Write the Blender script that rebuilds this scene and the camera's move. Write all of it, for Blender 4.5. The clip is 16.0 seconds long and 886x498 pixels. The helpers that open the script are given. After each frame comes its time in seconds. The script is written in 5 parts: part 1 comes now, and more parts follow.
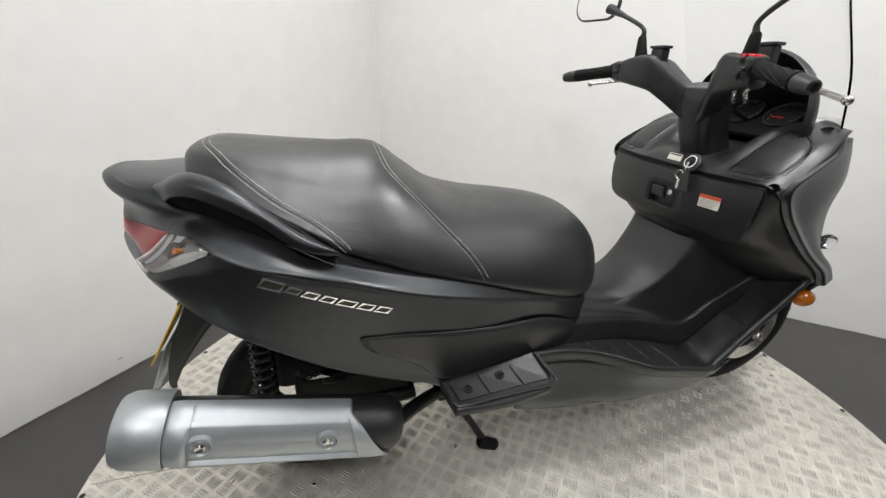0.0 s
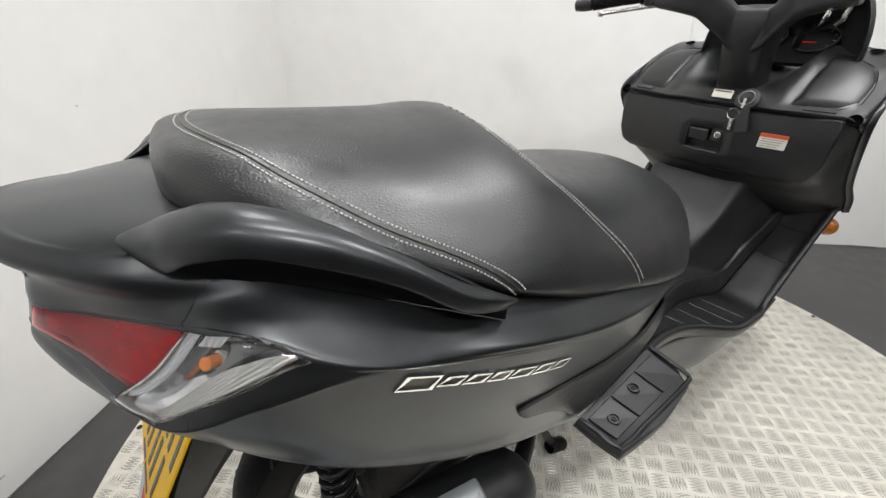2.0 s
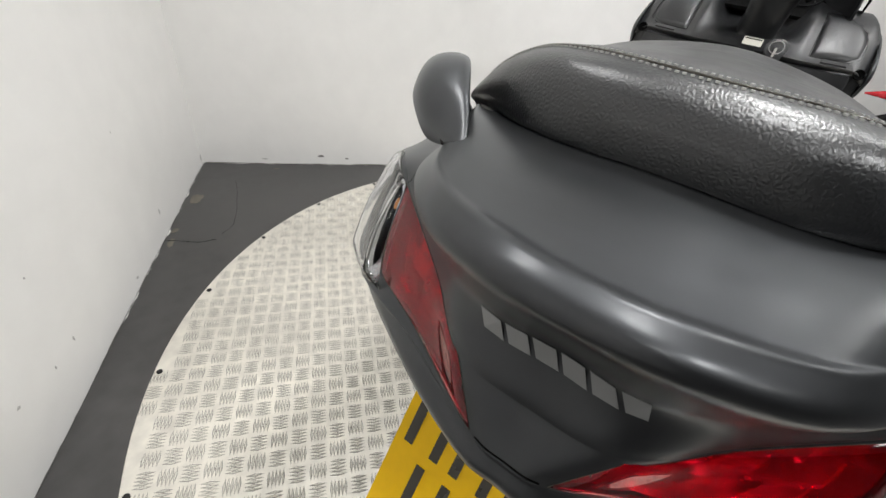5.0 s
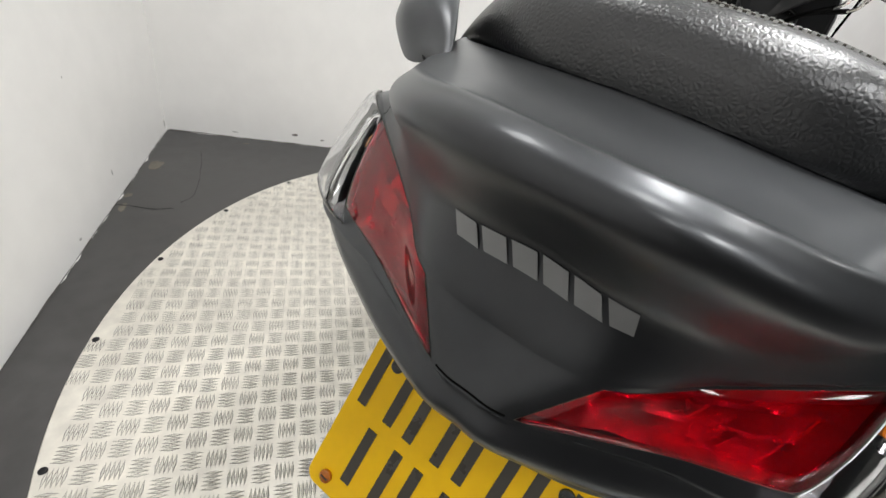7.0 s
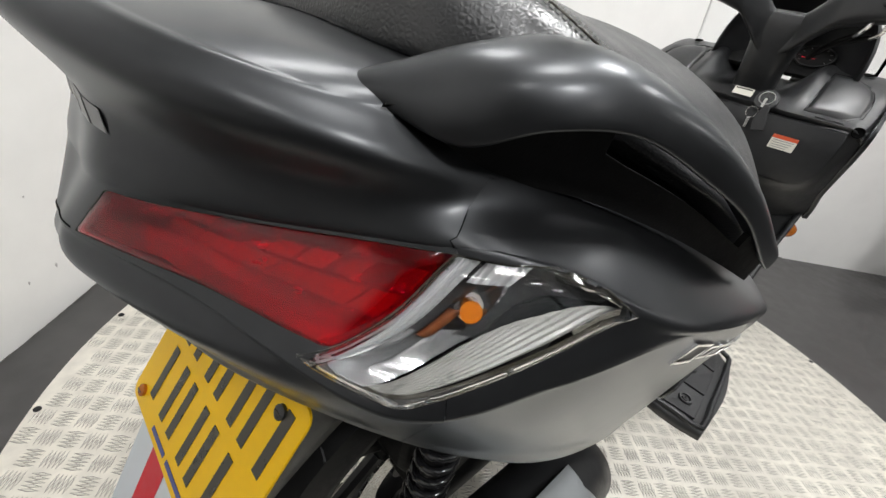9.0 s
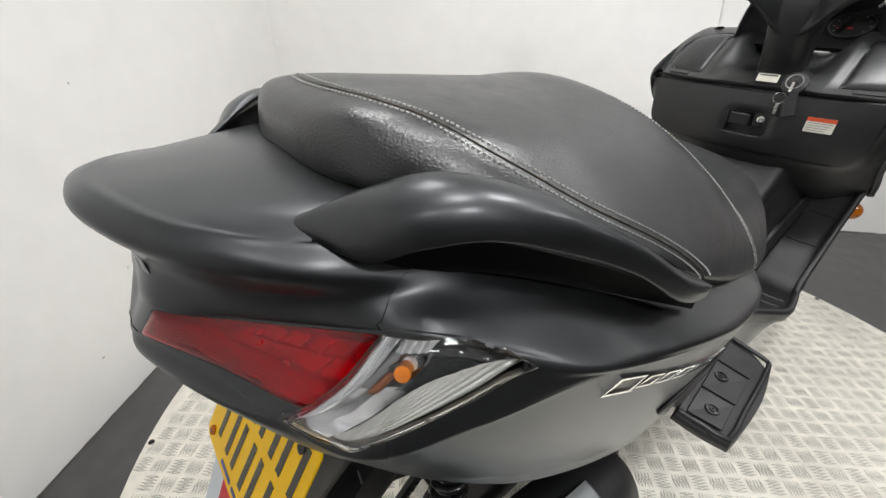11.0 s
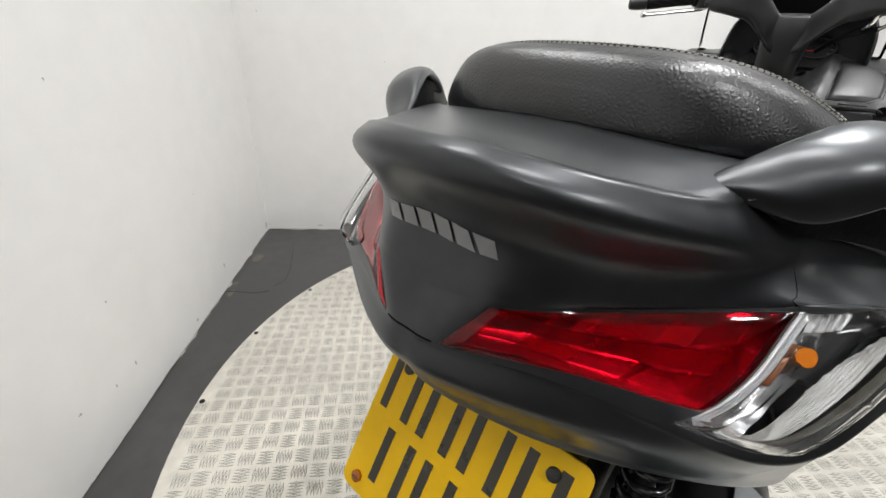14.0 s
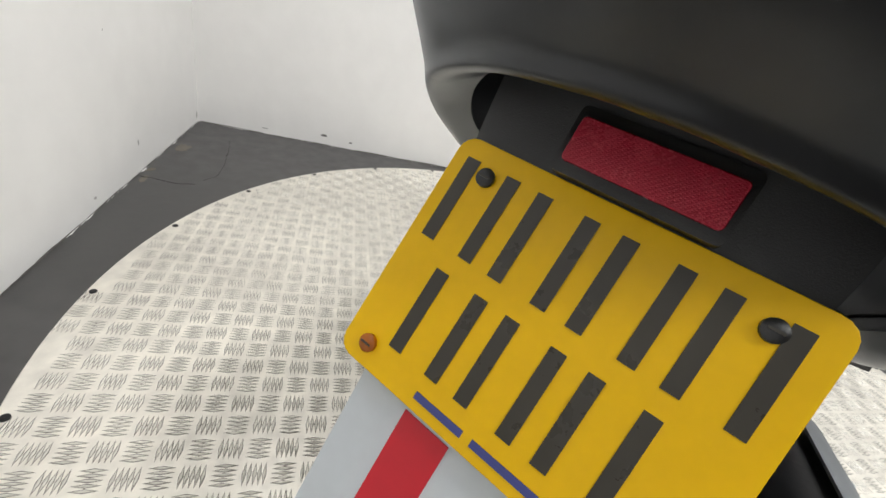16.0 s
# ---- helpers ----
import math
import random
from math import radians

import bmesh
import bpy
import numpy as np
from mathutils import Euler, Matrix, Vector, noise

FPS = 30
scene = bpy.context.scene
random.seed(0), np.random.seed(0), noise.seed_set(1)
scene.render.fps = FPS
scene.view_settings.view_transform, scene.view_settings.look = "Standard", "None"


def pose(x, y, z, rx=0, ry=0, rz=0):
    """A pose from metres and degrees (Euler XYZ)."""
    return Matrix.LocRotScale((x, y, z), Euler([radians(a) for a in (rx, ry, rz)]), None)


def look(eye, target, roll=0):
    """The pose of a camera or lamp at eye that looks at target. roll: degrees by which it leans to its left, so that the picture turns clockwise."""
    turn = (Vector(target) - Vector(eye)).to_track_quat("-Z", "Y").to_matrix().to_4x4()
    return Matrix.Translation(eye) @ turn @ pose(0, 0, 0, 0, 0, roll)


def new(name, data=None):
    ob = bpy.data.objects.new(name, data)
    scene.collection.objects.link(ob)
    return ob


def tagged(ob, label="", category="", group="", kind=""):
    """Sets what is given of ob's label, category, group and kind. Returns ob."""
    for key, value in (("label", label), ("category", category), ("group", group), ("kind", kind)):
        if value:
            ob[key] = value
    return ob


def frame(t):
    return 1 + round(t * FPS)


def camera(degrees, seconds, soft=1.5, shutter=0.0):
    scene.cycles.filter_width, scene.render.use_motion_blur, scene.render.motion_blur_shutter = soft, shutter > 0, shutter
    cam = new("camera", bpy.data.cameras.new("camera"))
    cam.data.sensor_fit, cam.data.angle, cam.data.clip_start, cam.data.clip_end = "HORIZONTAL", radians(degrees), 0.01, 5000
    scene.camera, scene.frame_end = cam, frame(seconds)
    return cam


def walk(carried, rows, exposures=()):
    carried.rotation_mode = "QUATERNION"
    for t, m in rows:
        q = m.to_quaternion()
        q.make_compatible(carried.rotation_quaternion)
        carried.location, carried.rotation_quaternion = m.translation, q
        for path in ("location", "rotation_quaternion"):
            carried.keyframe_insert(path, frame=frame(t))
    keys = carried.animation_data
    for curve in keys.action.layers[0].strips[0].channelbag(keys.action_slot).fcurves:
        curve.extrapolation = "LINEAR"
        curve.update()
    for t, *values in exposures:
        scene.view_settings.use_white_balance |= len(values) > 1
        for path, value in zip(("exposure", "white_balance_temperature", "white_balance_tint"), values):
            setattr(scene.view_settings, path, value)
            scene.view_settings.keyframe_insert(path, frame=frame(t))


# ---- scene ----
cam = camera(95.3, 16.0)
PATH = [
    (0, (0.461, -0.948, 1.062), (0.95, 0.837, 0.303), 1.1),
    (0.5, (0.337, -0.877, 1.061), (0.961, 0.841, 0.247), 0.6),
    (1, (0.293, -0.752, 1.043), (1.037, 0.89, 0.176), -0.3),
    (1.5, (0.262, -0.597, 1.036), (1.106, 0.966, 0.117), -0.9),
    (2, (0.212, -0.527, 1.031), (1.158, 0.958, 0.083), -1.0),
    (2.5, (0.113, -0.456, 1.036), (1.175, 0.939, 0.074), -0.3),
    (3, (-0.007, -0.382, 1.064), (1.149, 0.928, 0.09), 0.5),
    (3.5, (-0.068, -0.316, 1.077), (1.161, 0.898, 0.069), 1.2),
    (4, (-0.092, -0.18, 1.052), (1.204, 0.907, -0.015), 2.8),
    (4.5, (-0.086, -0.057, 1.038), (1.249, 0.888, -0.114), 4.8),
    (4.7, (-0.088, -0.014, 1.021), (1.263, 0.867, -0.161), 5.8),
    (7, (-0.092, -0.026, 0.941), (1.37, 0.696, -0.218), 15.0),
    (7.5, (-0.075, -0.102, 0.938), (1.348, 0.738, -0.189), 14.8),
    (8, (-0.039, -0.178, 0.925), (1.338, 0.78, -0.165), 14.3),
    (8.5, (0.006, -0.249, 0.911), (1.335, 0.825, -0.126), 13.5),
    (9, (0.037, -0.294, 0.913), (1.328, 0.869, -0.076), 11.8),
    (9.5, (0.078, -0.322, 0.951), (1.321, 0.929, 0.006), 8.5),
    (12, (0.067, -0.385, 1.0), (1.083, 1.022, 0.005), -2.0),
    (12.5, (0.019, -0.349, 0.983), (1.059, 1.044, -0.007), -1.5),
    (13, (-0.03, -0.286, 0.964), (1.086, 1.068, 0.005), -0.8),
    (13.5, (-0.087, -0.227, 0.949), (1.146, 1.057, 0.038), 0.6),
    (14, (-0.117, -0.158, 0.939), (1.231, 1.037, 0.069), 2.5),
    (14.5, (-0.136, -0.09, 0.912), (1.293, 1.01, 0.047), 4.6),
    (15, (-0.139, -0.032, 0.87), (1.34, 0.978, -0.019), 7.6),
    (15.5, (-0.133, -0.015, 0.798), (1.376, 0.915, -0.128), 11.7),
    (16, (-0.114, -0.028, 0.712), (1.391, 0.85, -0.27), 16.1),
]
walk(cam, [(t, look(eye, target, roll)) for t, eye, target, roll in PATH],
     [(0.0, 0.0), (2.5, 0.14), (4.5, 0.12), (7.0, 0.20), (9.5, 0.20), (12.5, 0.10), (14.5, 0.14), (16.0, 0.20)])

from mathutils.bvhtree import BVHTree

# ---- world and lights ----
world = bpy.data.worlds.new("world")
scene.world = world
world.use_nodes = True
world.node_tree.nodes["Background"].inputs[0].default_value = (0.9, 0.95, 1.0, 1)
world.node_tree.nodes["Background"].inputs[1].default_value = 0.05
scene.view_settings.exposure = 0.0


def lamp(x, y, z, sx, sy, watts, rz=0, colour=(0.99, 0.995, 1.0)):
    d = bpy.data.lights.new("ceiling_lamp", "AREA")
    d.shape, d.size, d.size_y, d.energy, d.color = "RECTANGLE", sx, sy, watts, colour
    ob = new("ceiling_lamp", d)
    ob.matrix_world = pose(x, y, z, 0, 0, rz)
    return ob


# lamps out of view; the last two are added to fill the room
PANELS = [(0.01, -2.04, 0.3, 0.3, 34), (-0.87, -1.25, 0.3, 0.3, 6), (0.62, 0.80, 0.45, 0.45, 11), (0.42, -0.45, 0.4, 0.4, 13), (1.6, -0.45, 0.45, 0.45, 27), (2.4, -1.5, 0.5, 0.5, 15), (0.6, -4.2, 0.6, 0.6, 7), (4.6, -3.4, 0.6, 0.6, 12)]
CEIL = 2.75
for px, py, sx, sy, w in PANELS:
    lamp(px, py, CEIL - 0.035, sx, sy, w, 45)


# ---- materials ----
def mat(name, colour, rough=0.5, metal=0.0, var=0.15, scale=8.0, bump=0.0, bscale=200.0, rvar=0.1, coat=0.0, spec=0.5, second=None):
    """A surface with two scales of variation in colour and gloss, and a fine relief."""
    m = bpy.data.materials.new(name)
    m.use_nodes = True
    nt = m.node_tree
    b = nt.nodes["Principled BSDF"]
    tc = nt.nodes.new("ShaderNodeTexCoord")
    n1, n2 = nt.nodes.new("ShaderNodeTexNoise"), nt.nodes.new("ShaderNodeTexNoise")
    n1.inputs["Scale"].default_value, n2.inputs["Scale"].default_value = scale, scale * 9
    n1.inputs["Detail"].default_value = n2.inputs["Detail"].default_value = 5
    mx = nt.nodes.new("ShaderNodeMath")
    mx.operation = "ADD"
    for n in (n1, n2):
        nt.links.new(tc.outputs["Object"], n.inputs["Vector"])
    nt.links.new(n1.outputs["Fac"], mx.inputs[0])
    nt.links.new(n2.outputs["Fac"], mx.inputs[1])
    ramp = nt.nodes.new("ShaderNodeMapRange")
    ramp.inputs["From Min"].default_value, ramp.inputs["From Max"].default_value = 0.7, 1.3
    nt.links.new(mx.outputs[0], ramp.inputs["Value"])
    cm = nt.nodes.new("ShaderNodeMix")
    cm.data_type = "RGBA"
    lo = [c * (1 - var) for c in colour] if second is None else second
    hi = [min(1, c * (1 + var)) for c in colour]
    cm.inputs[6].default_value, cm.inputs[7].default_value = (*lo, 1), (*hi, 1)
    nt.links.new(ramp.outputs[0], cm.inputs["Factor"])
    nt.links.new(cm.outputs[2], b.inputs["Base Color"])
    rr = nt.nodes.new("ShaderNodeMapRange")
    rr.inputs["From Min"].default_value, rr.inputs["From Max"].default_value = 0.7, 1.3
    rr.inputs["To Min"].default_value, rr.inputs["To Max"].default_value = max(0, rough - rvar), min(1, rough + rvar)
    nt.links.new(mx.outputs[0], rr.inputs["Value"])
    nt.links.new(rr.outputs[0], b.inputs["Roughness"])
    b.inputs["Metallic"].default_value = metal
    b.inputs["Coat Weight"].default_value = coat
    b.inputs["Specular IOR Level"].default_value = spec
    if bump:
        n3 = nt.nodes.new("ShaderNodeTexNoise")
        n3.inputs["Scale"].default_value, n3.inputs["Detail"].default_value = bscale, 4
        nt.links.new(tc.outputs["Object"], n3.inputs["Vector"])
        bp = nt.nodes.new("ShaderNodeBump")
        bp.inputs["Strength"].default_value, bp.inputs["Distance"].default_value = bump, 0.002
        nt.links.new(n3.outputs["Fac"], bp.inputs["Height"])
        nt.links.new(bp.outputs[0], b.inputs["Normal"])
    return m


def clear(name, colour, rough=0.03, ior=1.45):
    m = bpy.data.materials.new(name)
    m.use_nodes = True
    b = m.node_tree.nodes["Principled BSDF"]
    b.inputs["Base Color"].default_value = (*colour, 1)
    b.inputs["Transmission Weight"].default_value = 1
    b.inputs["Roughness"].default_value, b.inputs["IOR"].default_value = rough, ior
    return m


def leather():
    m = mat("seat_vinyl", (0.012, 0.0127, 0.014), 0.37, var=0.12, scale=5, rvar=0.06, spec=0.85)
    nt = m.node_tree
    b = nt.nodes["Principled BSDF"]
    tc = nt.nodes.new("ShaderNodeTexCoord")
    v = nt.nodes.new("ShaderNodeTexVoronoi")
    v.feature, v.inputs["Scale"].default_value = "DISTANCE_TO_EDGE", 310
    wob = nt.nodes.new("ShaderNodeTexNoise")
    wob.inputs["Scale"].default_value = 320
    mp = nt.nodes.new("ShaderNodeMapping")
    mp.inputs["Scale"].default_value = (0.7, 1.0, 1.0)
    nt.links.new(tc.outputs["Object"], mp.inputs[0])
    nt.links.new(mp.outputs[0], v.inputs["Vector"])
    nt.links.new(tc.outputs["Object"], wob.inputs["Vector"])
    ad = nt.nodes.new("ShaderNodeMath")
    ad.operation = "MULTIPLY_ADD"
    ad.inputs[1].default_value = 0.2
    nt.links.new(wob.outputs["Fac"], ad.inputs[0])
    cl = nt.nodes.new("ShaderNodeMapRange")
    cl.interpolation_type = "SMOOTHSTEP"
    cl.inputs["From Max"].default_value = 0.45
    nt.links.new(v.outputs["Distance"], cl.inputs["Value"])
    nt.links.new(cl.outputs[0], ad.inputs[2])
    bp = nt.nodes.new("ShaderNodeBump")
    bp.inputs["Strength"].default_value, bp.inputs["Distance"].default_value = 0.20, 0.0009
    nt.links.new(ad.outputs[0], bp.inputs["Height"])
    nt.links.new(bp.outputs[0], b.inputs["Normal"])
    return m


M_WALL = mat("white_wall_paint", (0.80, 0.79, 0.77), 0.6, var=0.03, scale=1.2, bump=0.12, bscale=60)
M_GREYWALL = mat("unseen_wall_grey", (0.03, 0.03, 0.031), 0.7, var=0.05, scale=1.2)
M_DARKLINE = mat("dark_tread_line", (0.075, 0.068, 0.055), 0.7, var=0.5, scale=1.5)
M_FLOOR = mat("dark_floor_paint", (0.055, 0.053, 0.052), 0.42, var=0.25, scale=2.0, bump=0.15, bscale=40, rvar=0.14)
M_CEIL = mat("ceiling_paint", (0.76, 0.76, 0.755), 0.8, var=0.03, scale=1)
M_PLATE = mat("aluminium_tread", (0.72, 0.69, 0.62), 0.5, 0.5, var=0.18, scale=3, bump=0.1, bscale=150, rvar=0.12)
M_BAR = mat("worn_tread_bar", (0.70, 0.675, 0.61), 0.52, 0.35, var=0.15, scale=9, rvar=0.12)
M_BLACK = mat("metallic_matt_black", (0.051, 0.053, 0.056), 0.42, 0.92, var=0.1, scale=5, rvar=0.015, spec=0.2, coat=0.6)
M_BLACK.node_tree.nodes["Principled BSDF"].inputs["Coat Roughness"].default_value = 0.23
M_BLACK.node_tree.nodes["Principled BSDF"].inputs["Coat IOR"].default_value = 1.34
M_BLACK.node_tree.nodes["Principled BSDF"].inputs["Specular Tint"].default_value = (0.95, 0.98, 1.0, 1)
M_PLAST = mat("black_textured_plastic", (0.0145, 0.015, 0.016), 0.40, var=0.25, scale=7, bump=0.12, bscale=900, rvar=0.08, spec=0.55)
M_RUBBER = mat("black_rubber", (0.005, 0.005, 0.005), 0.6, spec=0.2, var=0.15, scale=14, bump=0.2, bscale=500)
M_SEAT = leather()
M_SILVER = mat("silver_muffler_paint", (0.43, 0.455, 0.47), 0.46, 0.7, var=0.05, scale=6, bump=0.04, bscale=700, rvar=0.05)
M_HOLE = mat("deep_black", (0.002, 0.002, 0.002), 0.9, var=0.1, spec=0.05)
M_STEEL = mat("bright_steel", (0.62, 0.61, 0.59), 0.22, 1.0, var=0.12, scale=30)
M_DARKMET = mat("dark_engine_metal", (0.006, 0.006, 0.0065), 0.42, 0.3, var=0.3, scale=25)
M_RED = clear("red_lens", (0.80, 0.004, 0.022), 0.04)
M_CLEAR = clear("clear_lens", (0.97, 0.97, 0.97), 0.03)
M_AMBER = mat("amber_bulb", (0.36, 0.10, 0.006), 0.12, 0.0, var=0.1, scale=30)
M_REDBOWL = mat("tail_lamp_reflector", (0.50, 0.50, 0.50), 0.24, 0.8, var=0.04, scale=10, rvar=0.04)
M_BOWL = mat("lamp_reflector", (0.60, 0.61, 0.62), 0.30, 0.75, var=0.02, scale=6, rvar=0.03)
M_DULLAMBER = mat("amber_reflection", (0.15, 0.045, 0.012), 0.2, 0.3, var=0.3, scale=30)
M_CUP = mat("lamp_cup", (0.62, 0.625, 0.635), 0.24, 0.85, var=0.08, scale=12, rvar=0.03)
M_CHAMBER = mat("lamp_chamber", (0.26, 0.265, 0.275), 0.12, 0.9, var=0.08, scale=12, rvar=0.03)
M_STRIP = mat("lamp_strip", (0.25, 0.247, 0.235), 0.35, 0.0, var=0.05, scale=12)
M_CHROME = mat("chrome", (0.82, 0.82, 0.82), 0.08, 1.0, var=0.03, scale=20, rvar=0.03)
M_YELLOW = mat("yellow_plate", (0.84, 0.50, 0.001), 0.34, var=0.03, scale=12, rvar=0.04, spec=0.25)
M_BARS = mat("plate_black", (0.035, 0.03, 0.02), 0.35, var=0.1)
M_WHITE = mat("white_plastic", (0.62, 0.66, 0.69), 0.4, var=0.03, scale=8)
M_SIGNRED = mat("sign_red", (0.62, 0.015, 0.03), 0.4, var=0.05)
M_REFL = mat("red_reflector", (0.46, 0.02, 0.045), 0.25, 0.15, var=0.1, scale=60)
rn = M_REFL.node_tree
rw = rn.nodes.new("ShaderNodeTexVoronoi")
rw.feature, rw.distance, rw.inputs["Scale"].default_value, rw.inputs["Randomness"].default_value = "F1", "CHEBYCHEV", 700, 0.0
rc, rb = rn.nodes.new("ShaderNodeTexCoord"), rn.nodes.new("ShaderNodeBump")
rm = rn.nodes.new("ShaderNodeMapping")
rm.inputs["Rotation"].default_value = (0.5, 0.6, 0.7)
rb.inputs["Strength"].default_value, rb.inputs["Distance"].default_value = 0.6, 0.0007
rn.links.new(rc.outputs["Object"], rm.inputs[0])
rn.links.new(rm.outputs[0], rw.inputs["Vector"])
rn.links.new(rw.outputs["Distance"], rb.inputs["Height"])
rn.links.new(rb.outputs[0], rn.nodes["Principled BSDF"].inputs["Normal"])
M_THREAD = mat("grey_thread", (0.60, 0.60, 0.58), 0.7, var=0.1)
M_LABEL = mat("label_paper", (0.72, 0.70, 0.62), 0.5, var=0.04)
M_ORANGE = mat("label_orange", (0.62, 0.09, 0.03), 0.5, var=0.04)
M_BADGE = mat("grey_badge", (0.22, 0.22, 0.22), 0.4, 0.3, var=0.06)
M_MIRROR = mat("mirror_glass", (0.9, 0.9, 0.9), 0.01, 1.0, var=0.0, rvar=0.0)
M_SCREEN = clear("clear_screen", (0.97, 0.975, 0.975), 0.0, 1.14)
M_REDPAINT = mat("red_paint", (0.45, 0.012, 0.02), 0.25, var=0.05)
M_GLOW = bpy.data.materials.new("lamp_diffuser")
M_GLOW.use_nodes = True
M_GLOW.node_tree.nodes["Principled BSDF"].inputs["Emission Color"].default_value = (1, 0.97, 0.92, 1)
M_GLOW.node_tree.nodes["Principled BSDF"].inputs["Emission Strength"].default_value = 6


# ---- mesh helpers ----
def part(name, bm, material, parent=None, label="", smooth=38, solid=0.0, offset=0.0, bevel=0.0, split=False):
    """Links a bmesh as one mesh object under a thing or a part."""
    me = bpy.data.meshes.new(name)
    bmesh.ops.recalc_face_normals(bm, faces=bm.faces)
    bm.to_mesh(me)
    bm.free()
    if smooth:
        for p in me.polygons:
            p.use_smooth = True
        me.set_sharp_from_angle(angle=radians(smooth))
    me.materials.append(material)
    ob = new(name, me)
    ob.parent = parent
    if label:
        ob["label"] = label
    if solid:
        md = ob.modifiers.new("thickness", "SOLIDIFY")
        md.thickness, md.offset = solid, offset
        if smooth and split:
            md = ob.modifiers.new("edge_split", "EDGE_SPLIT")
            md.split_angle, md.use_edge_sharp = radians(smooth), False
    if bevel:
        md = ob.modifiers.new("edges", "BEVEL")
        md.width, md.segments, md.limit_method, md.angle_limit = bevel, 2, "ANGLE", radians(40)
    return ob


def empty(name, m, label, category, kind="", group=""):
    ob = new(name)
    ob.matrix_world = m
    return tagged(ob, label, category, group, kind)


def spline(pts, n, even=False):
    """A Catmull-Rom curve through pts with n steps a span; even: mirrored across its first point."""
    P = [Vector(p) for p in pts]
    P = [Vector((P[1].x, -P[1].y, P[1].z)) if even else P[0] * 2 - P[1]] + P + [P[-1] * 2 - P[-2]]
    out = []
    for i in range(1, len(P) - 2):
        a, b, c, d = P[i - 1:i + 3]
        for k in range(n):
            t = k / n
            out.append(0.5 * (2 * b + (c - a) * t + (2 * a - 5 * b + 4 * c - d) * t * t + (3 * b - a - 3 * c + d) * t ** 3))
    out.append(P[-2])
    return out


def net(rows, nu, nv, even=False):
    """A smooth grid of points through feature lines: nu steps between the points of a line, nv between lines."""
    A = [spline(r, nu, even) for r in rows]
    cols = [spline([A[i][j] for i in range(len(A))], nv) for j in range(len(A[0]))]
    return [[cols[j][i] for j in range(len(cols))] for i in range(len(cols[0]))]


def grid_bm(g, closed=False, cap=False, bm=None):
    bm = bm or bmesh.new()
    V = [[bm.verts.new(p) for p in r] for r in g]
    w = len(V[0])
    for i in range(len(V) - 1):
        for j in range(w if closed else w - 1):
            q = (V[i][j], V[i][(j + 1) % w], V[i + 1][(j + 1) % w], V[i + 1][j])
            bm.faces.new(q)
    if cap:
        bm.faces.new(V[0][::-1])
        bm.faces.new(V[-1])
    bmesh.ops.remove_doubles(bm, verts=bm.verts, dist=1e-5)
    return bm


def flip(g):
    return [[Vector((p.x, -p.y, p.z)) for p in r] for r in g]


def tube(pts, r, n=10, steps=6, cap=True, flat=1.0):
    """A round bar along a curve; r a radius or a list of radii at pts."""
    C = spline(pts, steps) if len(pts) > 2 else [Vector(pts[0]).lerp(Vector(pts[1]), k / steps) for k in range(steps + 1)]
    R = [r] * len(pts) if not isinstance(r, (list, tuple)) else r
    ring, up = [], None
    for i, c in enumerate(C):
        t = (C[min(i + 1, len(C) - 1)] - C[max(i - 1, 0)]).normalized()
        if up is None:
            up = t.orthogonal().normalized()
        up = (up - t * up.dot(t)).normalized()
        sd = t.cross(up)
        s = i / (len(C) - 1) * (len(R) - 1)
        k = min(int(s), len(R) - 2)
        rr = R[k] + (R[k + 1] - R[k]) * (s - k)
        ring.append([c + up * (rr * math.cos(a)) + sd * (rr * flat * math.sin(a)) for a in (2 * math.pi * j / n for j in range(n))])
    return grid_bm(ring, True, cap)


def lathe(profile, axis_from, axis_dir, n=32, closed=False):
    """A turned shape: profile of (along, radius)."""
    d = Vector(axis_dir).normalized()
    u = d.orthogonal().normalized()
    v = d.cross(u)
    o = Vector(axis_from)
    g = [[o + d * a + (u * math.cos(2 * math.pi * k / n) + v * math.sin(2 * math.pi * k / n)) * max(r, 1e-4) for k in range(n)] for a, r in profile]
    bm = grid_bm(g, True)
    return bm


def box(cx, cy, cz, sx, sy, sz, bm=None, m=None):
    bm = bm or bmesh.new()
    mm = Matrix.Translation((cx, cy, cz)) @ Matrix.Diagonal((sx, sy, sz, 1))
    bmesh.ops.create_cube(bm, size=1, matrix=(m @ mm) if m else mm)
    return bm


def slab(corners, depth, bm=None):
    """A polygon of points with a thickness along its back (against its normal)."""
    bm = bm or bmesh.new()
    P = [Vector(c) for c in corners]
    n = sum(((P[i] - P[0]).cross(P[i + 1] - P[0]) for i in range(1, len(P) - 1)), Vector()).normalized()
    a = [bm.verts.new(p) for p in P]
    b = [bm.verts.new(p - n * depth) for p in P]
    bm.faces.new(a)
    bm.faces.new(b[::-1])
    for i in range(len(P)):
        j = (i + 1) % len(P)
        bm.faces.new((a[i], b[i], b[j], a[j]))
    return bm


def rounded(w, h, r, n=4):
    out = []
    for cx, cy, a0 in ((w / 2 - r, h / 2 - r, 0), (-w / 2 + r, h / 2 - r, 90), (-w / 2 + r, -h / 2 + r, 180), (w / 2 - r, -h / 2 + r, 270)):
        for k in range(n + 1):
            a = radians(a0 + 90 * k / n)
            out.append((cx + r * math.cos(a), cy + r * math.sin(a)))
    return out


def plate_on(m, outline, depth, bm=None):
    """An outline in the xy plane of m, with a thickness below it."""
    return slab([m @ Vector((x, y, 0)) for x, y in outline], depth, bm)


